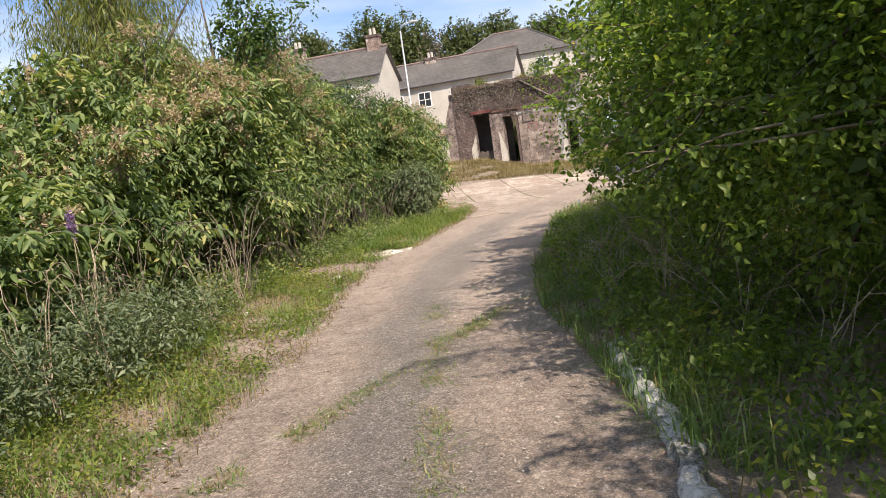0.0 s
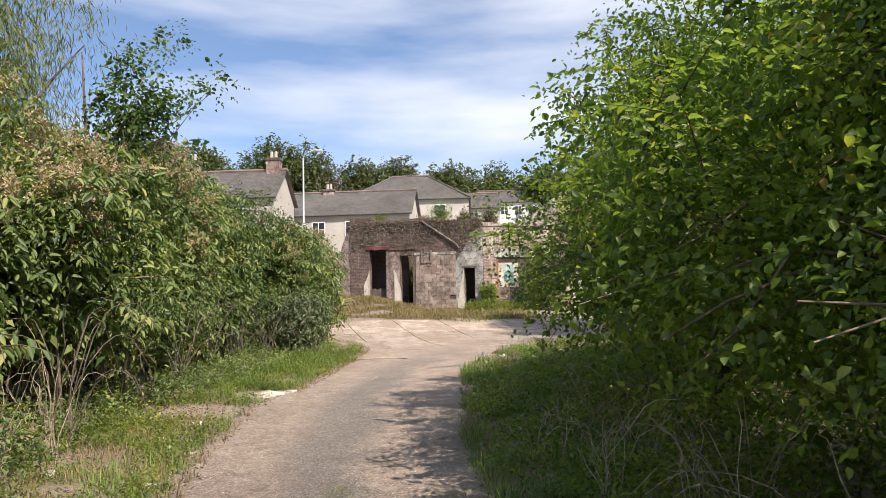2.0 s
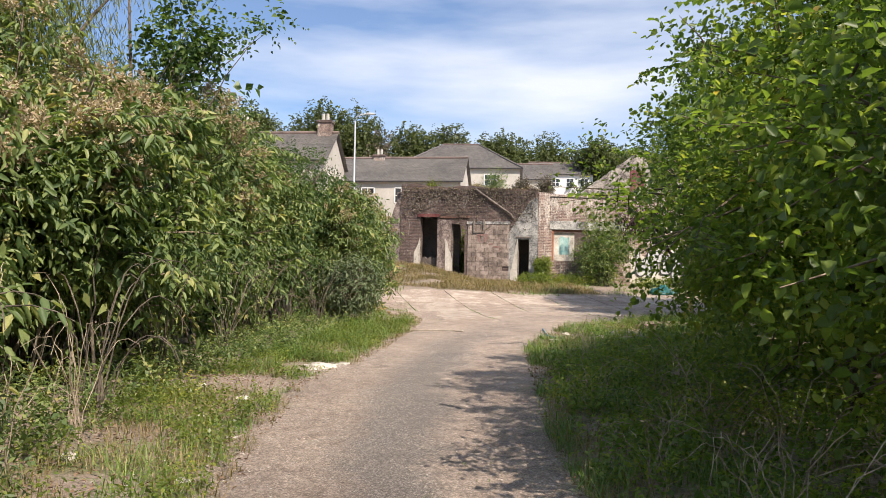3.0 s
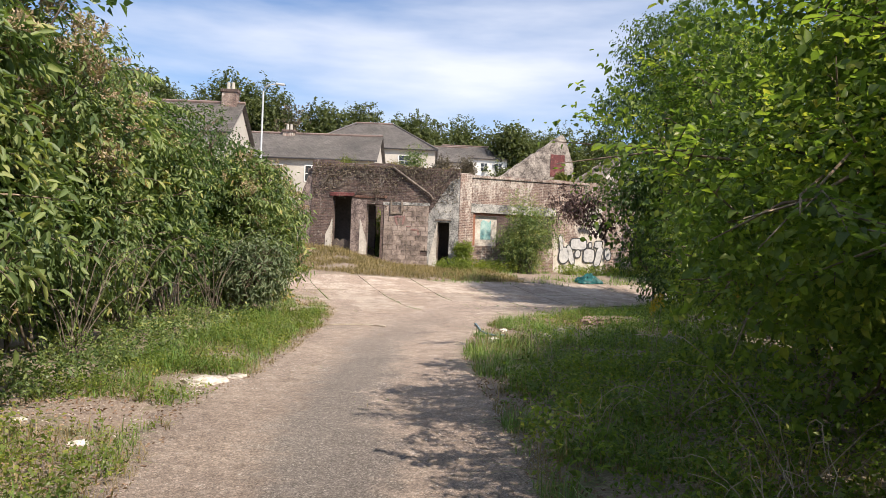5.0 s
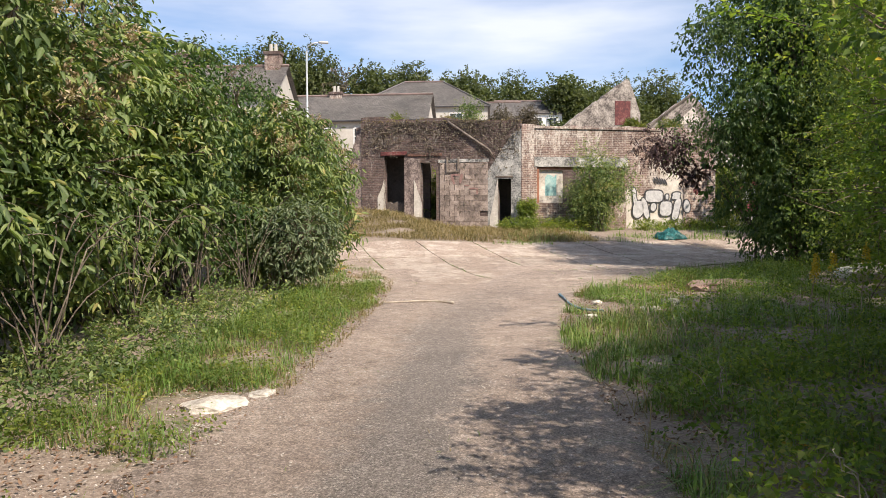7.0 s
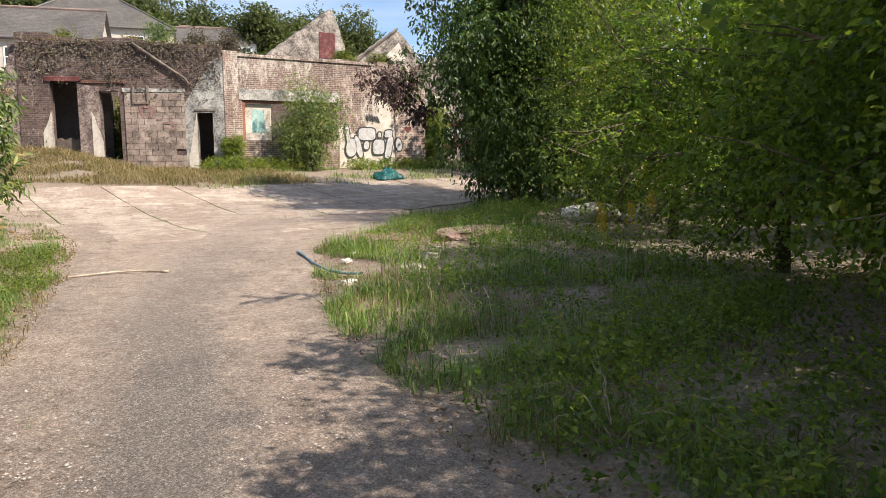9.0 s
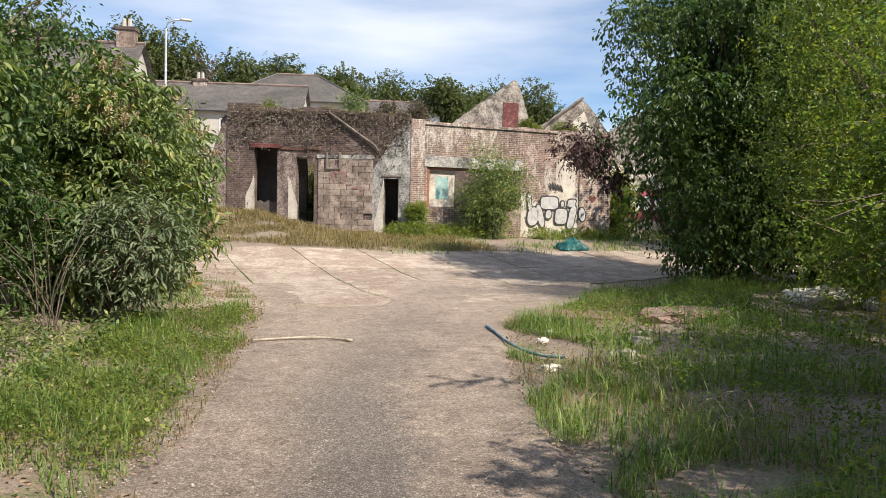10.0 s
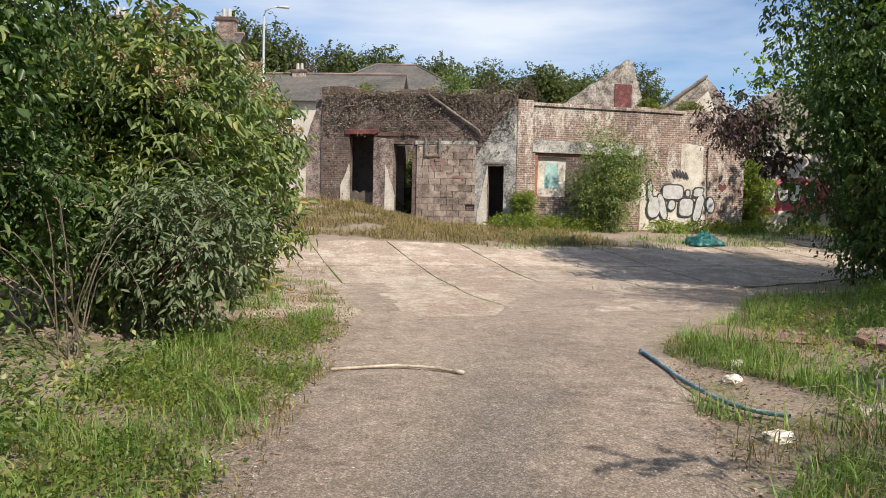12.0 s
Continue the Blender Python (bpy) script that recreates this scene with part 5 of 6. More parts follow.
    plant("elm_tree", "slender elm with a spreading dark branch", "tree", (-2.3, 13.8), [((-1.9, 13.7, 4.1), (0.5, 0.4, 0.35)), ((-1.3, 13.6, 4.35), (0.3, 0.25, 0.14)), ((-0.9, 13.5, 4.5), (0.22, 0.2, 0.08)), ((-0.6, 13.5, 4.62), (0.15, 0.12, 0.06)), ((-1.9, 13.7, 4.8), (0.2, 0.2, 0.3)), ((-1.5, 13.6, 5.1), (0.14, 0.14, 0.12)), ((-1.25, 13.55, 5.35), (0.12, 0.12, 0.1))], 0, 420, 5, 0.28, 0.085, 0.055, "leaf_dark", 42, spacing=0.22, size=(0.06, 0.15), trunk=True, stems=18, thick=0.025)
    # in front of and on the ruin
    plant("sallow_bush", "rounded sallow bush against the window", "bush", (13.8, 35.8), lumps(71, 13.85, 35.7, 1.4, 3.2, 10), 0, 3200, 5, 0.3, 0.1, 0.04, "leaf_buddleia", 71, spacing=0.5, size=(0.25, 0.5), stems=24, thick=0.03)
    plant("sallow_bush", "bright green climber in the gap of the wall", "bush", (20.9, 37.6), lumps(72, 20.8, 37.5, 1.0, 2.9, 8), 0, 2200, 5, 0.3, 0.12, 0.06, "leaf_birch", 72, spacing=0.5, size=(0.25, 0.5), stems=12, thick=0.03)
    plant("sallow_bush", "green shrub growing inside the ruin", "bush", (8.75, 41.0), lumps(73, 8.75, 41.0, 1.0, 2.6, 8), 0, 1800, 5, 0.3, 0.14, 0.06, "leaf_birch", 73, spacing=0.5, size=(0.25, 0.5), stems=12, thick=0.03)
    for x, y, r, h, seed, mat in ((6.7, 41.2, 0.8, 0.8, 81, "leaf_willow"), (7.6, 40.6, 0.5, 0.4, 82, "dry_grass"), (9.6, 39.6, 0.9, 1.35, 83, "leaf_buddleia"), (10.7, 38.6, 0.55, 0.8, 84, "leaf_ivy"), (8.7, 40.2, 0.5, 0.6, 87, "dry_grass"), (11.9, 38.6, 0.45, 1.0, 88, "leaf_ivy"), (16.6, 38.2, 0.6, 0.4, 85, "leaf_willow"), (18.4, 38.0, 0.5, 0.35, 86, "leaf_willow")):
        b = plant("roof_shrub", "straggly shrub rooted on the flat roof", "shrub", (x, y), lumps(seed, x, y, r, h, 6, 0.1), 0, 520, 5, 0.25, 0.1, 0.035, mat, seed, spacing=0.3, size=(0.1, 0.28), stems=12, thick=0.014, group="shrubs on the roof")
        b.location.z = 5.15
    # woods above the street
    far = [(2, 112, 5.5, 13.5), (9, 116, 6, 15.0), (16, 115, 5.5, 12.5), (24.5, 122, 4.5, 13.0), (31.5, 121, 5, 12.2), (38, 131, 5, 13.0), (45, 130, 6, 13.6), (45.5, 110, 4.2, 11.2), (52, 118, 6, 12.0), (60, 122, 7, 13.5), (-7, 112, 6, 13.0), (-16, 115, 7, 14.0), (-27, 110, 7, 13.0), (70, 126, 7, 14.0)]
    for k, (x, y, r, h) in enumerate(far):
        plant("far_tree", "rounded green tree on the rise behind the houses", "tree", (x, y), lumps(90 + k, x, y, r, h, 9, 3.0), 0, 4200, 4, 0.9, 0.48, 0.38, "leaf_far", 90 + k, spacing=1.7, size=(0.8, 1.7), shape=plain_leaves, trunk=True, stems=14, thick=0.22, group="trees behind the houses")
    plant("bare_tree", "half-bare pale tree behind the houses", "tree", (10.5, 103.0), lumps(120, 10.5, 103, 3.2, 11.5, 7, 4.0), 0, 260, 4, 0.9, 0.4, 0.25, "leaf_ivy", 120, spacing=1.4, size=(0.6, 1.2), stems=60, thick=0.12)
    # trees that close the view to the sides and behind the start
    for k, (x, y, r, h) in enumerate(((22, 30, 3.4, 8.5), (28, 36, 4, 9.5), (20, 20, 3.5, 8), (18, 12, 3.5, 8), (15, 4, 3.5, 8), (6, -5, 3, 7), (-6, -4, 3, 6), (0, -22, 5, 8), (-11, 4, 3.5, 6), (-12, 16, 4, 6.5), (-8, 26, 3.5, 5.5), (-6, 36, 3.5, 5), (31, 46, 5, 10))):
        plant("hedge_tree", "broad green tree closing the waste ground", "tree", (x, y), lumps(130 + k, x, y, r, h, 10, 0.8), 0, 2300, 4, 0.6, 0.3, 0.2, "leaf_far" if k % 2 else "leaf_elm", 130 + k, shape=plain_leaves, spacing=1.1, size=(0.6, 1.1), trunk=True, stems=12, thick=0.1, group="trees round the waste ground")


build_plants()


# ---- grass, weeds, gravel ----
def build_growth():
    rng = np.random.default_rng(7)
    le, re = lambda y: along(LEFT_EDGE, y), lambda y: along(RIGHT_EDGE, y)
    thin = lambda xy, s, cut: xy[[noise.noise(Vector((x * s, y * s, 3.3))) > cut and ((x - 0.1) / 0.55) ** 2 + ((y - 13.8) / 0.5) ** 2 > 1 and ((x + 0.95) / 0.9) ** 2 + ((y - 12.3) / 0.55) ** 2 > 1 and ((x - 5.35) / 0.5) ** 2 + ((y - 18.9) / 1.5) ** 2 > 1 for x, y in xy]]
    ridge = lambda n, y0, y1, c, w: np.c_[c[0] + c[1] * (q := rng.uniform(y0, y1, n)) + rng.normal(0, w, n), q]
    v, f = blades(rng, thin(scatter(rng, 40000, 2.5, 24, lambda y: re(y) - 0.05, lambda y: re(y) + 1.3), 1.5, 0.06), 0.05, 0.3, 0.0042, 1.1)
    stuff("verge_grass", v, f, "grass", "lush green grass along the shaded verge", "grass")
    v, f = blades(rng, thin(scatter(rng, 22000, 13, 24, lambda y: re(y) + 0.2, lambda y: re(y) + 4.6), 1.0, -0.06), 0.08, 0.36, 0.005, 1.0)
    stuff("verge_grass", v, f, "grass", "rough grass running under the trees", "grass")
    v, f = blades(rng, thin(scatter(rng, 34000, 2.5, 27, lambda y: le(y) - 1.5, lambda y: le(y) + 0.1), 1.6, 0.06), 0.03, 0.2, 0.004, 1.1)
    stuff("verge_grass", v, f, "grass", "sunlit short grass below the bushes", "grass")
    v, f = blades(rng, thin(scatter(rng, 13000, 13.5, 24, lambda y: le(y) - 1.5, lambda y: le(y) - 0.05), 1.4, 0.02), 0.06, 0.3, 0.0045, 1.2)
    stuff("verge_grass", v, f, "grass", "bright tussocky grass by the yard end of the track", "grass")
    v, f = blades(rng, thin(scatter(rng, 24000, 2.5, 28, lambda y: le(y) - 1.3, lambda y: le(y) + 0.22), 1.4, -0.12), 0.03, 0.18, 0.004, 0.9)
    stuff("dry_grass", v, f, "dry_grass", "straw-coloured dry grass by the track", "grass")
    v, f = blades(rng, thin(scatter(rng, 13000, 2.5, 24, lambda y: re(y) - 0.05, lambda y: re(y) + 2.2), 1.2, 0.0), 0.05, 0.34, 0.004, 1.0)
    stuff("dry_grass", v, f, "dry_grass", "brown dead grass through the shaded verge", "grass")
    mid = np.concatenate([thin(ridge(12000, 1.5, 7.4, (-3.39, 0.633), 0.08), 2.0, -0.02), thin(ridge(12000, 1.5, 8.5, (-0.24, 0.088), 0.07), 2.0, -0.02), thin(scatter(rng, 5000, 6, 26, lambda y: le(y) + 0.5, lambda y: re(y) - 0.5), 1.6, 0.42)])
    v, f = blades(rng, mid[::2], 0.025, 0.08, 0.0035, 1.3)
    stuff("track_grass", v, f, "dry_grass", "straw-coloured grass along the crown of the track", "grass")
    v, f = blades(rng, mid[1::2], 0.025, 0.08, 0.0035, 1.3)
    stuff("track_grass", v, f, "grass", "short yellowing grass along the crown of the track", "grass")
    v, f = blades(rng, thin(scatter(rng, 40000, 31.6, 39.8, lambda y: 3.0, lambda y: 12.0), 0.9, -0.25), 0.05, 0.32, 0.007, 1.6)
    stuff("dry_grass", v, f, "dry_grass", "tall dry weeds before the ruined wall", "grass")
    v, f = blades(rng, thin(scatter(rng, 11000, 30.8, 36.6, lambda y: 7.5 + (y - 30.6) * 0.6, lambda y: 23.5), 0.9, 0.08), 0.05, 0.3, 0.009, 0.6)
    stuff("weeds", v, f, "grass", "green weeds along the foot of the ruin", "weeds")
    rows = []
    for j in range(5):
        n = 1300
        t = rng.uniform(0, 22, n)
        rows.append(np.c_[1.75 + t - 0.03 * j * 2.75, 22.9 + 0.03 * t + j * 2.75 - 0.018 + rng.normal(0, 0.025, n)])
    for i in range(12):
        n = 800
        t = rng.uniform(0, 11, n)
        rows.append(np.c_[1.75 + i * 1.9 - 0.018 - 0.03 * t + rng.normal(0, 0.025, n), 22.9 + 0.03 * i * 1.9 + t])
    xy = thin(np.concatenate(rows), 0.7, 0.0)
    v, f = blades(rng, xy[(xy[:, 1] > 23.2) & (xy[:, 1] < 33)], 0.02, 0.09, 0.007, 0.9)
    stuff("joint_weeds", v, f, "grass", "thin weeds in the joints of the yard", "weeds")
    # leafy undergrowth
    herbs("undergrowth", "dark nettles and brambles below the hedge", "undergrowth", rng, scatter(rng, 1500, 2.0, 13.5, lambda y: re(y) + 0.2, lambda y: re(y) + 3.4), 0.34, 8500, 0.055, 0.03, "leaf_elm")
    herbs("undergrowth", "low leafy plants in the shade of the trees", "undergrowth", rng, scatter(rng, 1100, 13, 23, lambda y: re(y) + 1.0, lambda y: re(y) + 6.0), 0.2, 3800, 0.05, 0.028, "leaf_elm")
    herbs("undergrowth", "tangled green herbs below the buddleias", "undergrowth", rng, scatter(rng, 650, 3, 20, lambda y: le(y) - 2.4, lambda y: le(y) - 1.1), 0.34, 4200, 0.07, 0.028, "leaf_buddleia")
    herbs("undergrowth", "tall leafy herbs at the near edge of the track", "undergrowth", rng, scatter(rng, 420, 2.6, 7.6, lambda y: le(y) - 2.9, lambda y: le(y) - 0.85), 1.15, 6500, 0.075, 0.022, "leaf_grey", spread=0.2)
    herbs("undergrowth", "small broad-leaved weeds in the verge", "undergrowth", rng, thin(scatter(rng, 3200, 2.5, 22, lambda y: le(y) - 1.4, lambda y: le(y) + 0.05), 1.2, -0.1), 0.09, 7000, 0.04, 0.024, "leaf_birch", spread=0.09)
    herbs("weeds", "green creepers climbing the corner of the ruin", "weeds", rng, np.c_[rng.uniform(10.9, 11.4, 90), rng.uniform(36.3, 36.9, 90)], 2.0, 800, 0.1, 0.05, "leaf_birch", spread=0.18)
    herbs("weeds", "mixed green weeds at the corner of the ruin", "weeds", rng, np.c_[rng.uniform(9.8, 13.2, 120), rng.uniform(35.0, 36.8, 120)], 0.6, 1100, 0.1, 0.04, "leaf_birch", spread=0.2)
    herbs("weeds", "green weeds along the painted wall", "weeds", rng, np.c_[rng.uniform(15.5, 26, 200), rng.uniform(35.0, 36.3, 200)], 0.45, 1300, 0.11, 0.06, "leaf_birch", spread=0.22)
    # gravel and leaf litter
    xy = np.concatenate([scatter(rng, 14000, 2.0, 16, lambda y: le(y) - 0.15, lambda y: re(y) + 0.1), scatter(rng, 16000, 13, 25, lambda y: le(y) - 0.2, lambda y: re(y) + 0.1), scatter(rng, 4200, 3, 24, lambda y: le(y) - 0.6, lambda y: le(y) + 0.3), scatter(rng, 2600, 11.4, 14.6, lambda y: le(y) - 1.5, lambda y: le(y) + 0.2)])
    n = len(xy)
    s = 0.003 + 0.0075 * rng.random(n) ** 3.0
    o = np.array([(1, 0, 0), (0, 1, 0), (-1, 0, 0), (0, -1, 0), (0, 0, 0.7), (0, 0, -0.7)])
    base = np.c_[xy, [height(x, y) + 0.026 for x, y in xy]]
    v = (base[:, None] + o[None] * s[:, None, None] * rng.uniform(0.4, 1.5, (n, 6, 1)) * [1, 1, 0.7]).reshape(-1, 3)
    k = np.arange(n)[:, None] * 6
    f = np.concatenate([k + q for q in ([0, 1, 4], [1, 2, 4], [2, 3, 4], [3, 0, 4])])
    stuff("gravel", v, f, "pebble", "loose pale gravel on the track", "gravel")
    xy = np.concatenate([scatter(rng, 2600, 3, 23, lambda y: re(y) - 0.08, lambda y: re(y) + 0.5), scatter(rng, 4000, 12, 23, lambda y: re(y) + 0.4, lambda y: re(y) + 4.5), scatter(rng, 5200, 3, 26, lambda y: le(y) - 1.3, lambda y: le(y) + 0.25)])
    base = np.c_[xy, [height(x, y) + 0.03 for x, y in xy]]
    a = rng.normal(size=base.shape) * [1, 1, 0.25]
    v, f = leaf_arrays(base, a, np.array([0, 0, 1.0]) + rng.normal(0, 0.35, base.shape), rng.uniform(0.02, 0.045, len(base)), 0.018)
    stuff("leaf_litter", v, f, "litter", "brown fallen leaves at the track's edge", "leaf litter")


build_growth()


# ---- small things ----
def stone(name, label, place, size, seed, mat="stone", turn=0.0):
    """A rough lump of stone or rubble, sunk a little into the ground."""
    bm = bmesh.new()
    bmesh.ops.create_icosphere(bm, subdivisions=3, radius=1.0)
    for v in bm.verts:
        k = 1 + 0.28 * noise.noise(v.co * 1.6 + Vector((seed, 0, 0))) + 0.1 * noise.noise(v.co * 5 + Vector((0, seed, 0)))
        q = Vector([math.copysign(abs(c) ** 0.75, c) for c in v.co]) * k
        v.co = Vector((q.x * size[0], q.y * size[1], q.z * size[2]))
    ob = part(name, bm, M[mat])
    ob.matrix_basis = pose(place[0], place[1], height(*place) + size[2] * 0.35, 0, 0, turn)
    return tagged(ob, label, name.replace("_", " "))


def rope_pipe(name, label, pts, r, mat, category):
    ob = thing(name, label, category)
    smooth = []
    for a, b in zip(pts, pts[1:]):
        for k in range(6):
            smooth.append(Vector(a).lerp(Vector(b), k / 6))
    smooth.append(Vector(pts[-1]))
    for _ in range(4):
        smooth = [smooth[0]] + [(p + q + s) / 3 for p, q, s in zip(smooth, smooth[1:], smooth[2:])] + [smooth[-1]]
    line = [(p.x, p.y, height(p.x, p.y) + 0.03 + r + p.z) for p in smooth]
    part("pipe", tube_bm(line, [r] * len(line), 10, False), M[mat], ob, "", True)
    d = (Vector(line[1]) - Vector(line[0])).normalized()
    part("socket", tube_bm([Vector(line[0]) - d * 0.01, Vector(line[0]) + d * 0.1], [r * 1.35, r * 1.35], 10), M[mat], ob, "", True)
    return ob


rope_pipe("plastic_pipe", "bent blue plastic pipe lying by the track", [(5.53, 20.14, 0.0), (5.36, 19.48, 0.0), (5.11, 18.73, 0.0), (5.03, 18.22, 0.0), (5.06, 17.86, 0.0), (5.15, 17.67, 0.0)], 0.018, "blue_pipe", "pipe")
rope_pipe("plastic_pipe", "bleached grey-brown pipe lying across the track", [(3.44, 19.58, 0.0), (3.23, 19.84, 0.0), (2.94, 20.00, 0.0), (2.63, 19.99, 0.0), (2.36, 19.97, 0.0)], 0.014, "grey_pipe", "pipe")
stone("rubble_stone", "flat pale stone at the edge of the track", (0.06, 13.85), (0.25, 0.15, 0.06), 1, "stone", 20)
stone("rubble_stone", "small pale stone at the edge of the track", (0.42, 14.15), (0.13, 0.09, 0.035), 2, "stone", 60)
for k, (x, y, s, m) in enumerate(((4.83, 17.4, 0.1, "white_stone"), (5.62, 18.85, 0.09, "white_stone"), (5.8, 17.7, 0.1, "stone"), (5.9, 17.6, 0.13, "stone"), (6.4, 18.0, 0.14, "stone"), (7.0, 18.6, 0.12, "stone"), (6.1, 19.4, 0.08, "white_stone"), (-0.75, 9.5, 0.05, "stone"), (-1.1, 10.4, 0.06, "stone"), (-0.95, 8.3, 0.05, "white_stone"), (-1.3, 12.0, 0.06, "stone"), (-0.8, 11.4, 0.07, "white_stone"), (-1.5, 7.6, 0.05, "stone"), (-1.8, 8.9, 0.07, "stone"))):
    stone("rubble_stone", "loose broken stone in the verge", (x, y), (s, s * 0.75, s * 0.45), 10 + k, m, 37 * k)
stone("rubble_block", "broken lump of concrete under the trees", (12.0, 19.9), (0.5, 0.4, 0.26), 31, "stone", 15)
stone("rubble_block", "broken lump of concrete under the trees", (12.3, 19.1), (0.4, 0.32, 0.2), 32, "kerb", 70)
stone("rubble_block", "pale broken slab under the trees", (12.4, 20.7), (0.6, 0.45, 0.14), 33, "white_stone", 40)
stone("mound", "low heap of reddish earth and rubble in the grass", (8.5, 19.5), (0.9, 0.5, 0.09), 34, "earth", 10)
stone("mound", "low heap of reddish earth in the grass", (7.5, 20.5), (0.6, 0.85, 0.05), 35, "earth", 60)


def kerb_stone():
    """An old kerb, half buried, its top worn rough."""
    bm = bmesh.new()
    n, pts = 44, []
    for k in range(n + 1):
        s = k / n
        p = Vector((0.98, 2.35, 0)).lerp(Vector((1.58, 5.05, 0)), s)
        p.x += 0.05 * math.sin(s * 5)
        pts.append(p)
    rings = []
    for k, p in enumerate(pts):
        wob = lambda q: 0.045 * noise.noise(Vector((k * 0.35, q, 1.0))) + 0.03 * noise.noise(Vector((k * 1.3, q, 4.0)))
        z = height(p.x, p.y)
        prof = [(-0.07, -0.1), (-0.075, 0.03), (-0.045, 0.075), (0.0, 0.085), (0.045, 0.07), (0.075, 0.02), (0.07, -0.1)]
        rings.append([bm.verts.new((p.x + a + wob(i), p.y, z + b + wob(i + 9))) for i, (a, b) in enumerate(prof)])
    for a, b in zip(rings, rings[1:]):
        for i in range(len(a) - 1):
            bm.faces.new((a[i], a[i + 1], b[i + 1], b[i]))
    bm.faces.new(rings[0]), bm.faces.new(rings[-1][::-1])
    bmesh.ops.recalc_face_normals(bm, faces=bm.faces)
    tagged(part("kerb", bm, M["kerb"], None, "", False), "old mossy concrete kerb half buried in leaves", "kerb", kind="structure")


kerb_stone()


def tarpaulin():
    rng = np.random.default_rng(3)
    bm = bmesh.new()
    n = 26
    g = [[None] * (n + 1) for _ in range(n + 1)]
    cx, cy = 14.85, 31.9
    for i in range(n + 1):
        for j in range(n + 1):
            u, w = i / n * 2 - 1, j / n * 2 - 1
            x, y = cx + u * 0.5 + 0.1 * noise.noise(Vector((u * 2, w * 2, 1))), cy + w * 0.36 + 0.1 * noise.noise(Vector((u * 2, w * 2, 7)))
            edge = max(abs(u), abs(w))
            z = 0.36 * (1 - edge ** 2.4) * (0.75 + 0.5 * noise.noise(Vector((u * 1.7, w * 1.7, 3)))) + 0.1 * noise.noise(Vector((u * 5, w * 5, 2))) * (1 - edge ** 4)
            g[i][j] = bm.verts.new((x, y, height(x, y) + 0.03 + max(z, 0.0)))
    for i in range(n):
        for j in range(n):
            bm.faces.new((g[i][j], g[i + 1][j], g[i + 1][j + 1], g[i][j + 1]))
    bmesh.ops.solidify(bm, geom=bm.faces[:], thickness=0.012)
    tagged(part("tarpaulin", bm, M["tarpaulin"], None, "", True), "crumpled teal tarpaulin heap on the yard", "tarpaulin")


tarpaulin()


def dead_stems(name, label, category, spots, n, reach, mat, seed, r=0.006):
    """Arching bare canes."""
    rng = np.random.default_rng(seed)
    for x, y, z in spots:
        t = thing(name, label, category, (x, y, height(x, y)))
        for _ in range(n):
            a = rng.uniform(0, 2 * math.pi)
            l = reach * rng.uniform(0.5, 1.1)
            d = np.array([math.cos(a), math.sin(a), 0])
            h = z * rng.uniform(0.5, 1.2)
            p = [np.zeros(3) + rng.normal(0, 0.06, 3) * [1, 1, 0], d * l * 0.3 + [0, 0, h * 0.75], d * l * 0.65 + [0, 0, h] + rng.normal(0, 0.06, 3), d * l + [0, 0, h * rng.uniform(0.3, 0.95)] + rng.normal(0, 0.08, 3)]
            q = [Vector(v) for v in p]
            line = [q[0] * (1 - s) ** 3 + q[1] * 3 * s * (1 - s) ** 2 + q[2] * 3 * s * s * (1 - s) + q[3] * s ** 3 + Vector(rng.normal(0, 0.012, 3)) for s in np.linspace(0, 1, 10)]
            part("cane", tube_bm(line, [r * (1 - 0.065 * i) for i in range(10)], 5), M[mat], t)


dead_stems("bramble", "arching bare bramble canes under the hedge", "bramble", [(2.3, 4.6, 0.9), (2.5, 5.7, 1.1), (2.7, 7.2, 0.9), (2.2, 3.6, 0.8), (3.1, 8.8, 1.0), (3.6, 10.6, 0.8)], 8, 1.1, "dead_stem", 5, 0.004)
dead_stems("dead_weed", "pale dry weed stalks", "weed", [(-2.4, 5.0, 1.2), (-2.9, 5.8, 1.4), (-3.1, 6.6, 1.5), (-2.6, 6.9, 1.4), (-2.5, 6.3, 1.3), (-2.9, 7.2, 1.5), (-2.2, 5.6, 1.1), (-2.0, 8.2, 1.2), (-1.9, 9.4, 1.2)], 9, 0.5, "dead_stem", 6, 0.004)
dead_stems("dead_weed", "bleached dry stalks in the grass", "weed", [(1.95, 6.3, 0.75), (2.2, 7.0, 0.8), (2.0, 7.7, 0.6), (2.3, 5.8, 0.8), (2.5, 8.4, 0.7), (2.8, 10.4, 0.5), (4.9, 15.9, 0.5), (4.4, 14.6, 0.5), (5.3, 17.2, 0.5), (3.4, 12.4, 0.5)], 8, 0.4, "dead_stem", 8, 0.004)


dead_stems("dead_branch", "bare brown twigs poking out of the buddleias", "branch", [(-2.6, 7.9, 1.3), (-2.0, 10.4, 1.6), (-1.9, 12.6, 1.6), (-1.3, 14.6, 1.7), (-1.0, 16.8, 1.7), (-0.5, 18.9, 1.8), (0.2, 20.6, 1.7), (0.9, 22.6, 1.4), (1.6, 24.6, 1.5)], 11, 1.0, "bark", 15, 0.008)


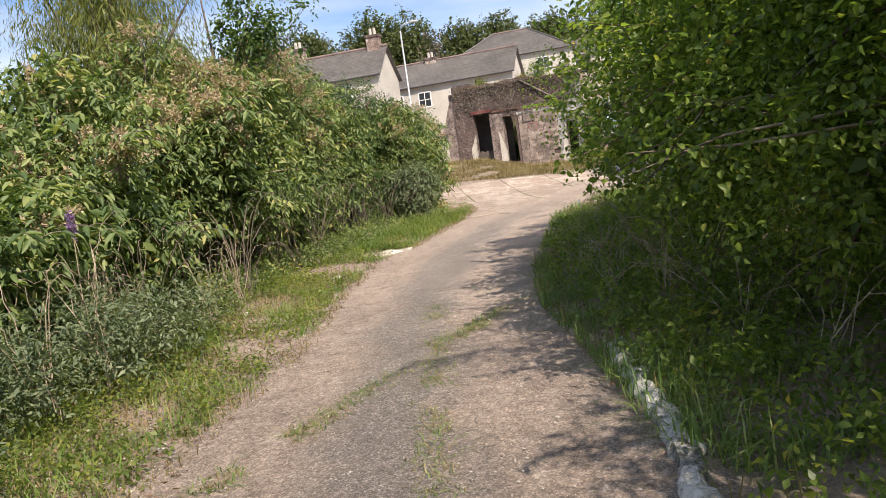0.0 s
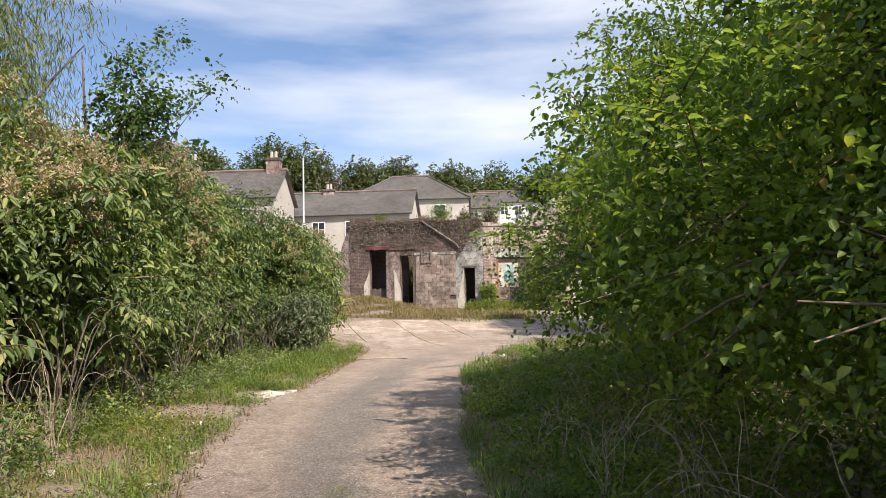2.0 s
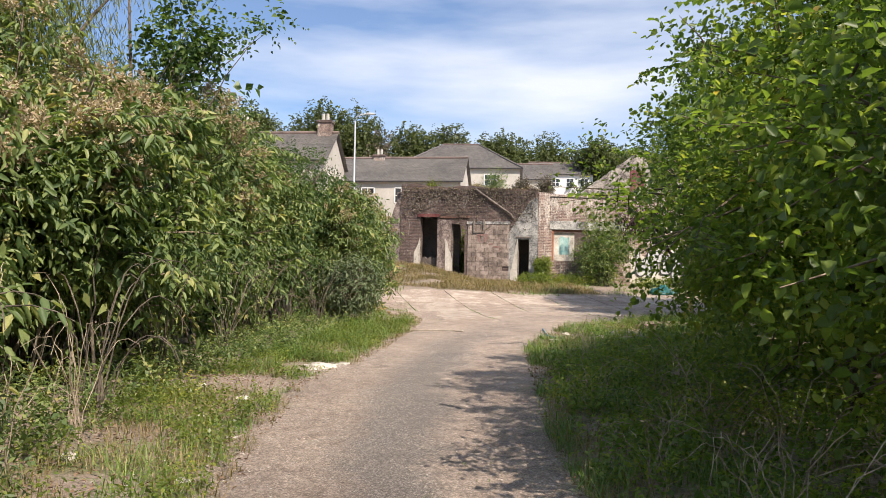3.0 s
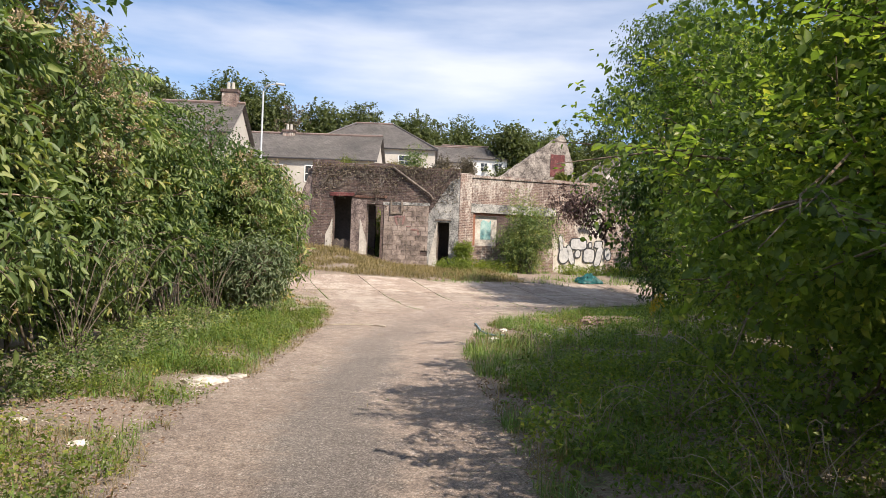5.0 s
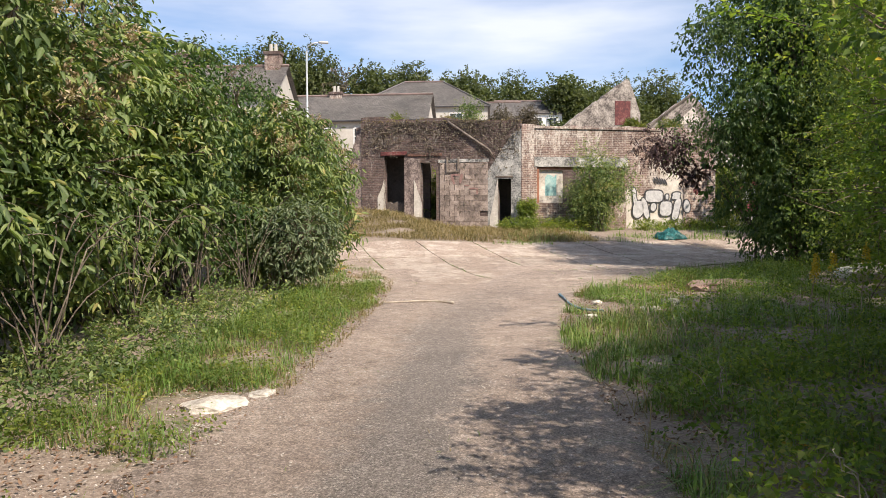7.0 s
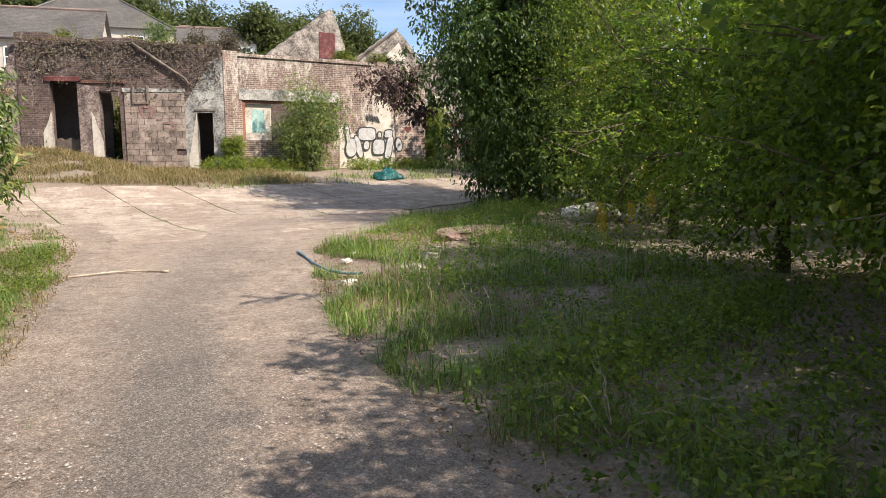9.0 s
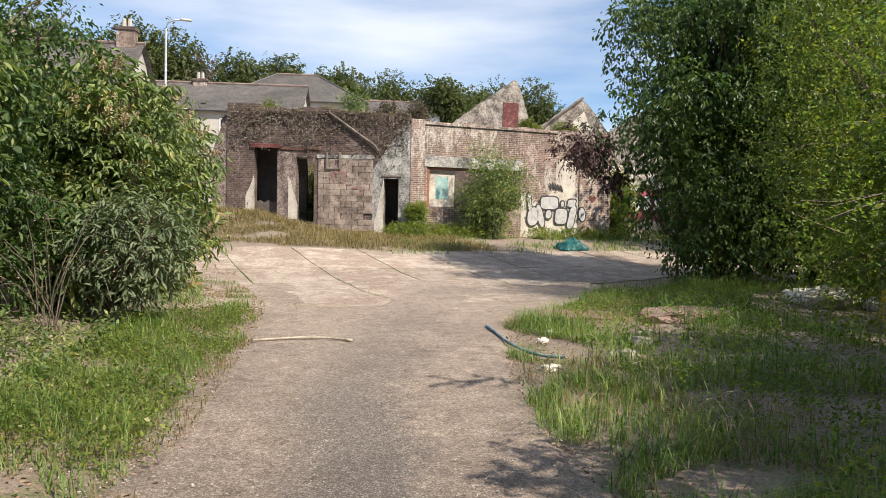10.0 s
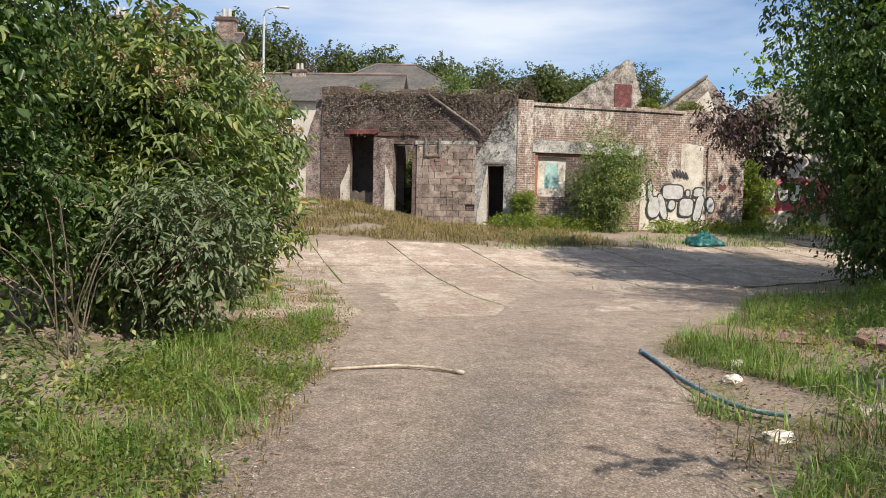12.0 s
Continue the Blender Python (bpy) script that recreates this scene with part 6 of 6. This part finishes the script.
def flower_spike(x, y, z, mat, label, seed):
    rng = np.random.default_rng(seed)
    t = thing("flower_spike", label, "flower", (x, y, height(x, y)))
    part("stalk", tube_bm([(0, 0, 0), (0.03, 0.02, z * 0.6), (0.06, 0.0, z)], [0.006, 0.005, 0.003], 5), M["dead_stem"], t)
    s = rng.random((160, 1))
    r = unit(rng.normal(size=(160, 3)))
    b = np.array([0.06, 0, z]) + np.c_[np.zeros((160, 2)), s * 0.2] + r * 0.035 * (1 - 0.6 * s)
    v, f = leaf_arrays(b, r, unit(rng.normal(size=b.shape)), np.full(160, 0.022), 0.012)
    mesh_object("blossom", fast_mesh("blossom", v, f), M[mat], t)


flower_spike(-2.55, 6.2, 1.25, "purple", "purple buddleia flower on a bare stalk", 1)
flower_spike(-3.2, 7.0, 1.0, "purple", "purple buddleia flower on a bare stalk", 2)
for k, (x, y) in enumerate(((6.3, 15.0), (6.5, 15.2), (6.1, 14.5), (6.8, 14.8))):
    flower_spike(x, y, 0.55 + 0.07 * k, "yellow", "yellow ragwort among shaded grass", 20 + k)


def wall_ivy():
    """Dead ivy: a web of stems and brown leaves over the upper wall."""
    rng = np.random.default_rng(12)
    m = pose(B[0], B[1], 0, 0, 0, -28.4)
    ivy = thing("ivy", "dying ivy and bare stems over the top of the wall", "ivy", (B[0], B[1], 0), -28.4)
    tubes = []
    for _ in range(120):
        u, z = rng.uniform(0.1, 6.9), rng.uniform(4.1, 5.5)
        p = [(u, -0.03, z)]
        a = rng.uniform(0, 2 * math.pi)
        for _ in range(5):
            a += rng.normal(0, 0.5)
            u, z = min(max(u + math.cos(a) * 0.22, 0.02), 6.98), min(max(z + math.sin(a) * 0.2, 3.9), 5.5)
            p.append((u, -0.045 - 0.03 * rng.random(), z))
        tubes.append(tube(p, [0.011, 0.01, 0.009, 0.007, 0.005, 0.003], 4))
    mesh_object("stem", join_tubes(tubes), M["bark"], ivy)
    n = 1500
    u = rng.uniform(0, 7.0, n)
    z = 5.5 - np.abs(rng.normal(0, 0.55, n)) * (1 + 0.5 * np.sin(u * 2.3))
    low = rng.random(n) < 0.12
    z = np.where(low, rng.uniform(1.6, 4.2, n), z)
    keep = ~((u > 0.9) & (u < 3.5) & (z < 4.0)) & ~((u > 5.7) & (z < 3.2))
    b = np.c_[u, -0.05 - 0.08 * rng.random(n) ** 2, z][keep]
    v, f = leaf_arrays(b, rng.normal(size=b.shape) * [1, 0.4, 1] + [0, 0, -0.7], np.array([0, -1.0, 0.3]) + rng.normal(0, 0.4, b.shape), rng.uniform(0.05, 0.1, len(b)), 0.055)
    mesh_object("foliage", fast_mesh("foliage", v, f), M["leaf_ivy"], ivy)
    # a fringe along the parapet
    n = 1400
    u = rng.uniform(0, 7.0, n)
    b = np.c_[u, rng.uniform(-0.05, 0.5, n), 5.58 - 0.035 * u + rng.normal(0, 0.05, n)]
    v, f = leaf_arrays(b, rng.normal(size=b.shape) * [1, 1, 0.5] + [0, 0, 0.5], rng.normal(size=b.shape), rng.uniform(0.06, 0.2, n), 0.03)
    mesh_object("fringe", fast_mesh("fringe", v, f), M["dry_grass"], ivy)


wall_ivy()
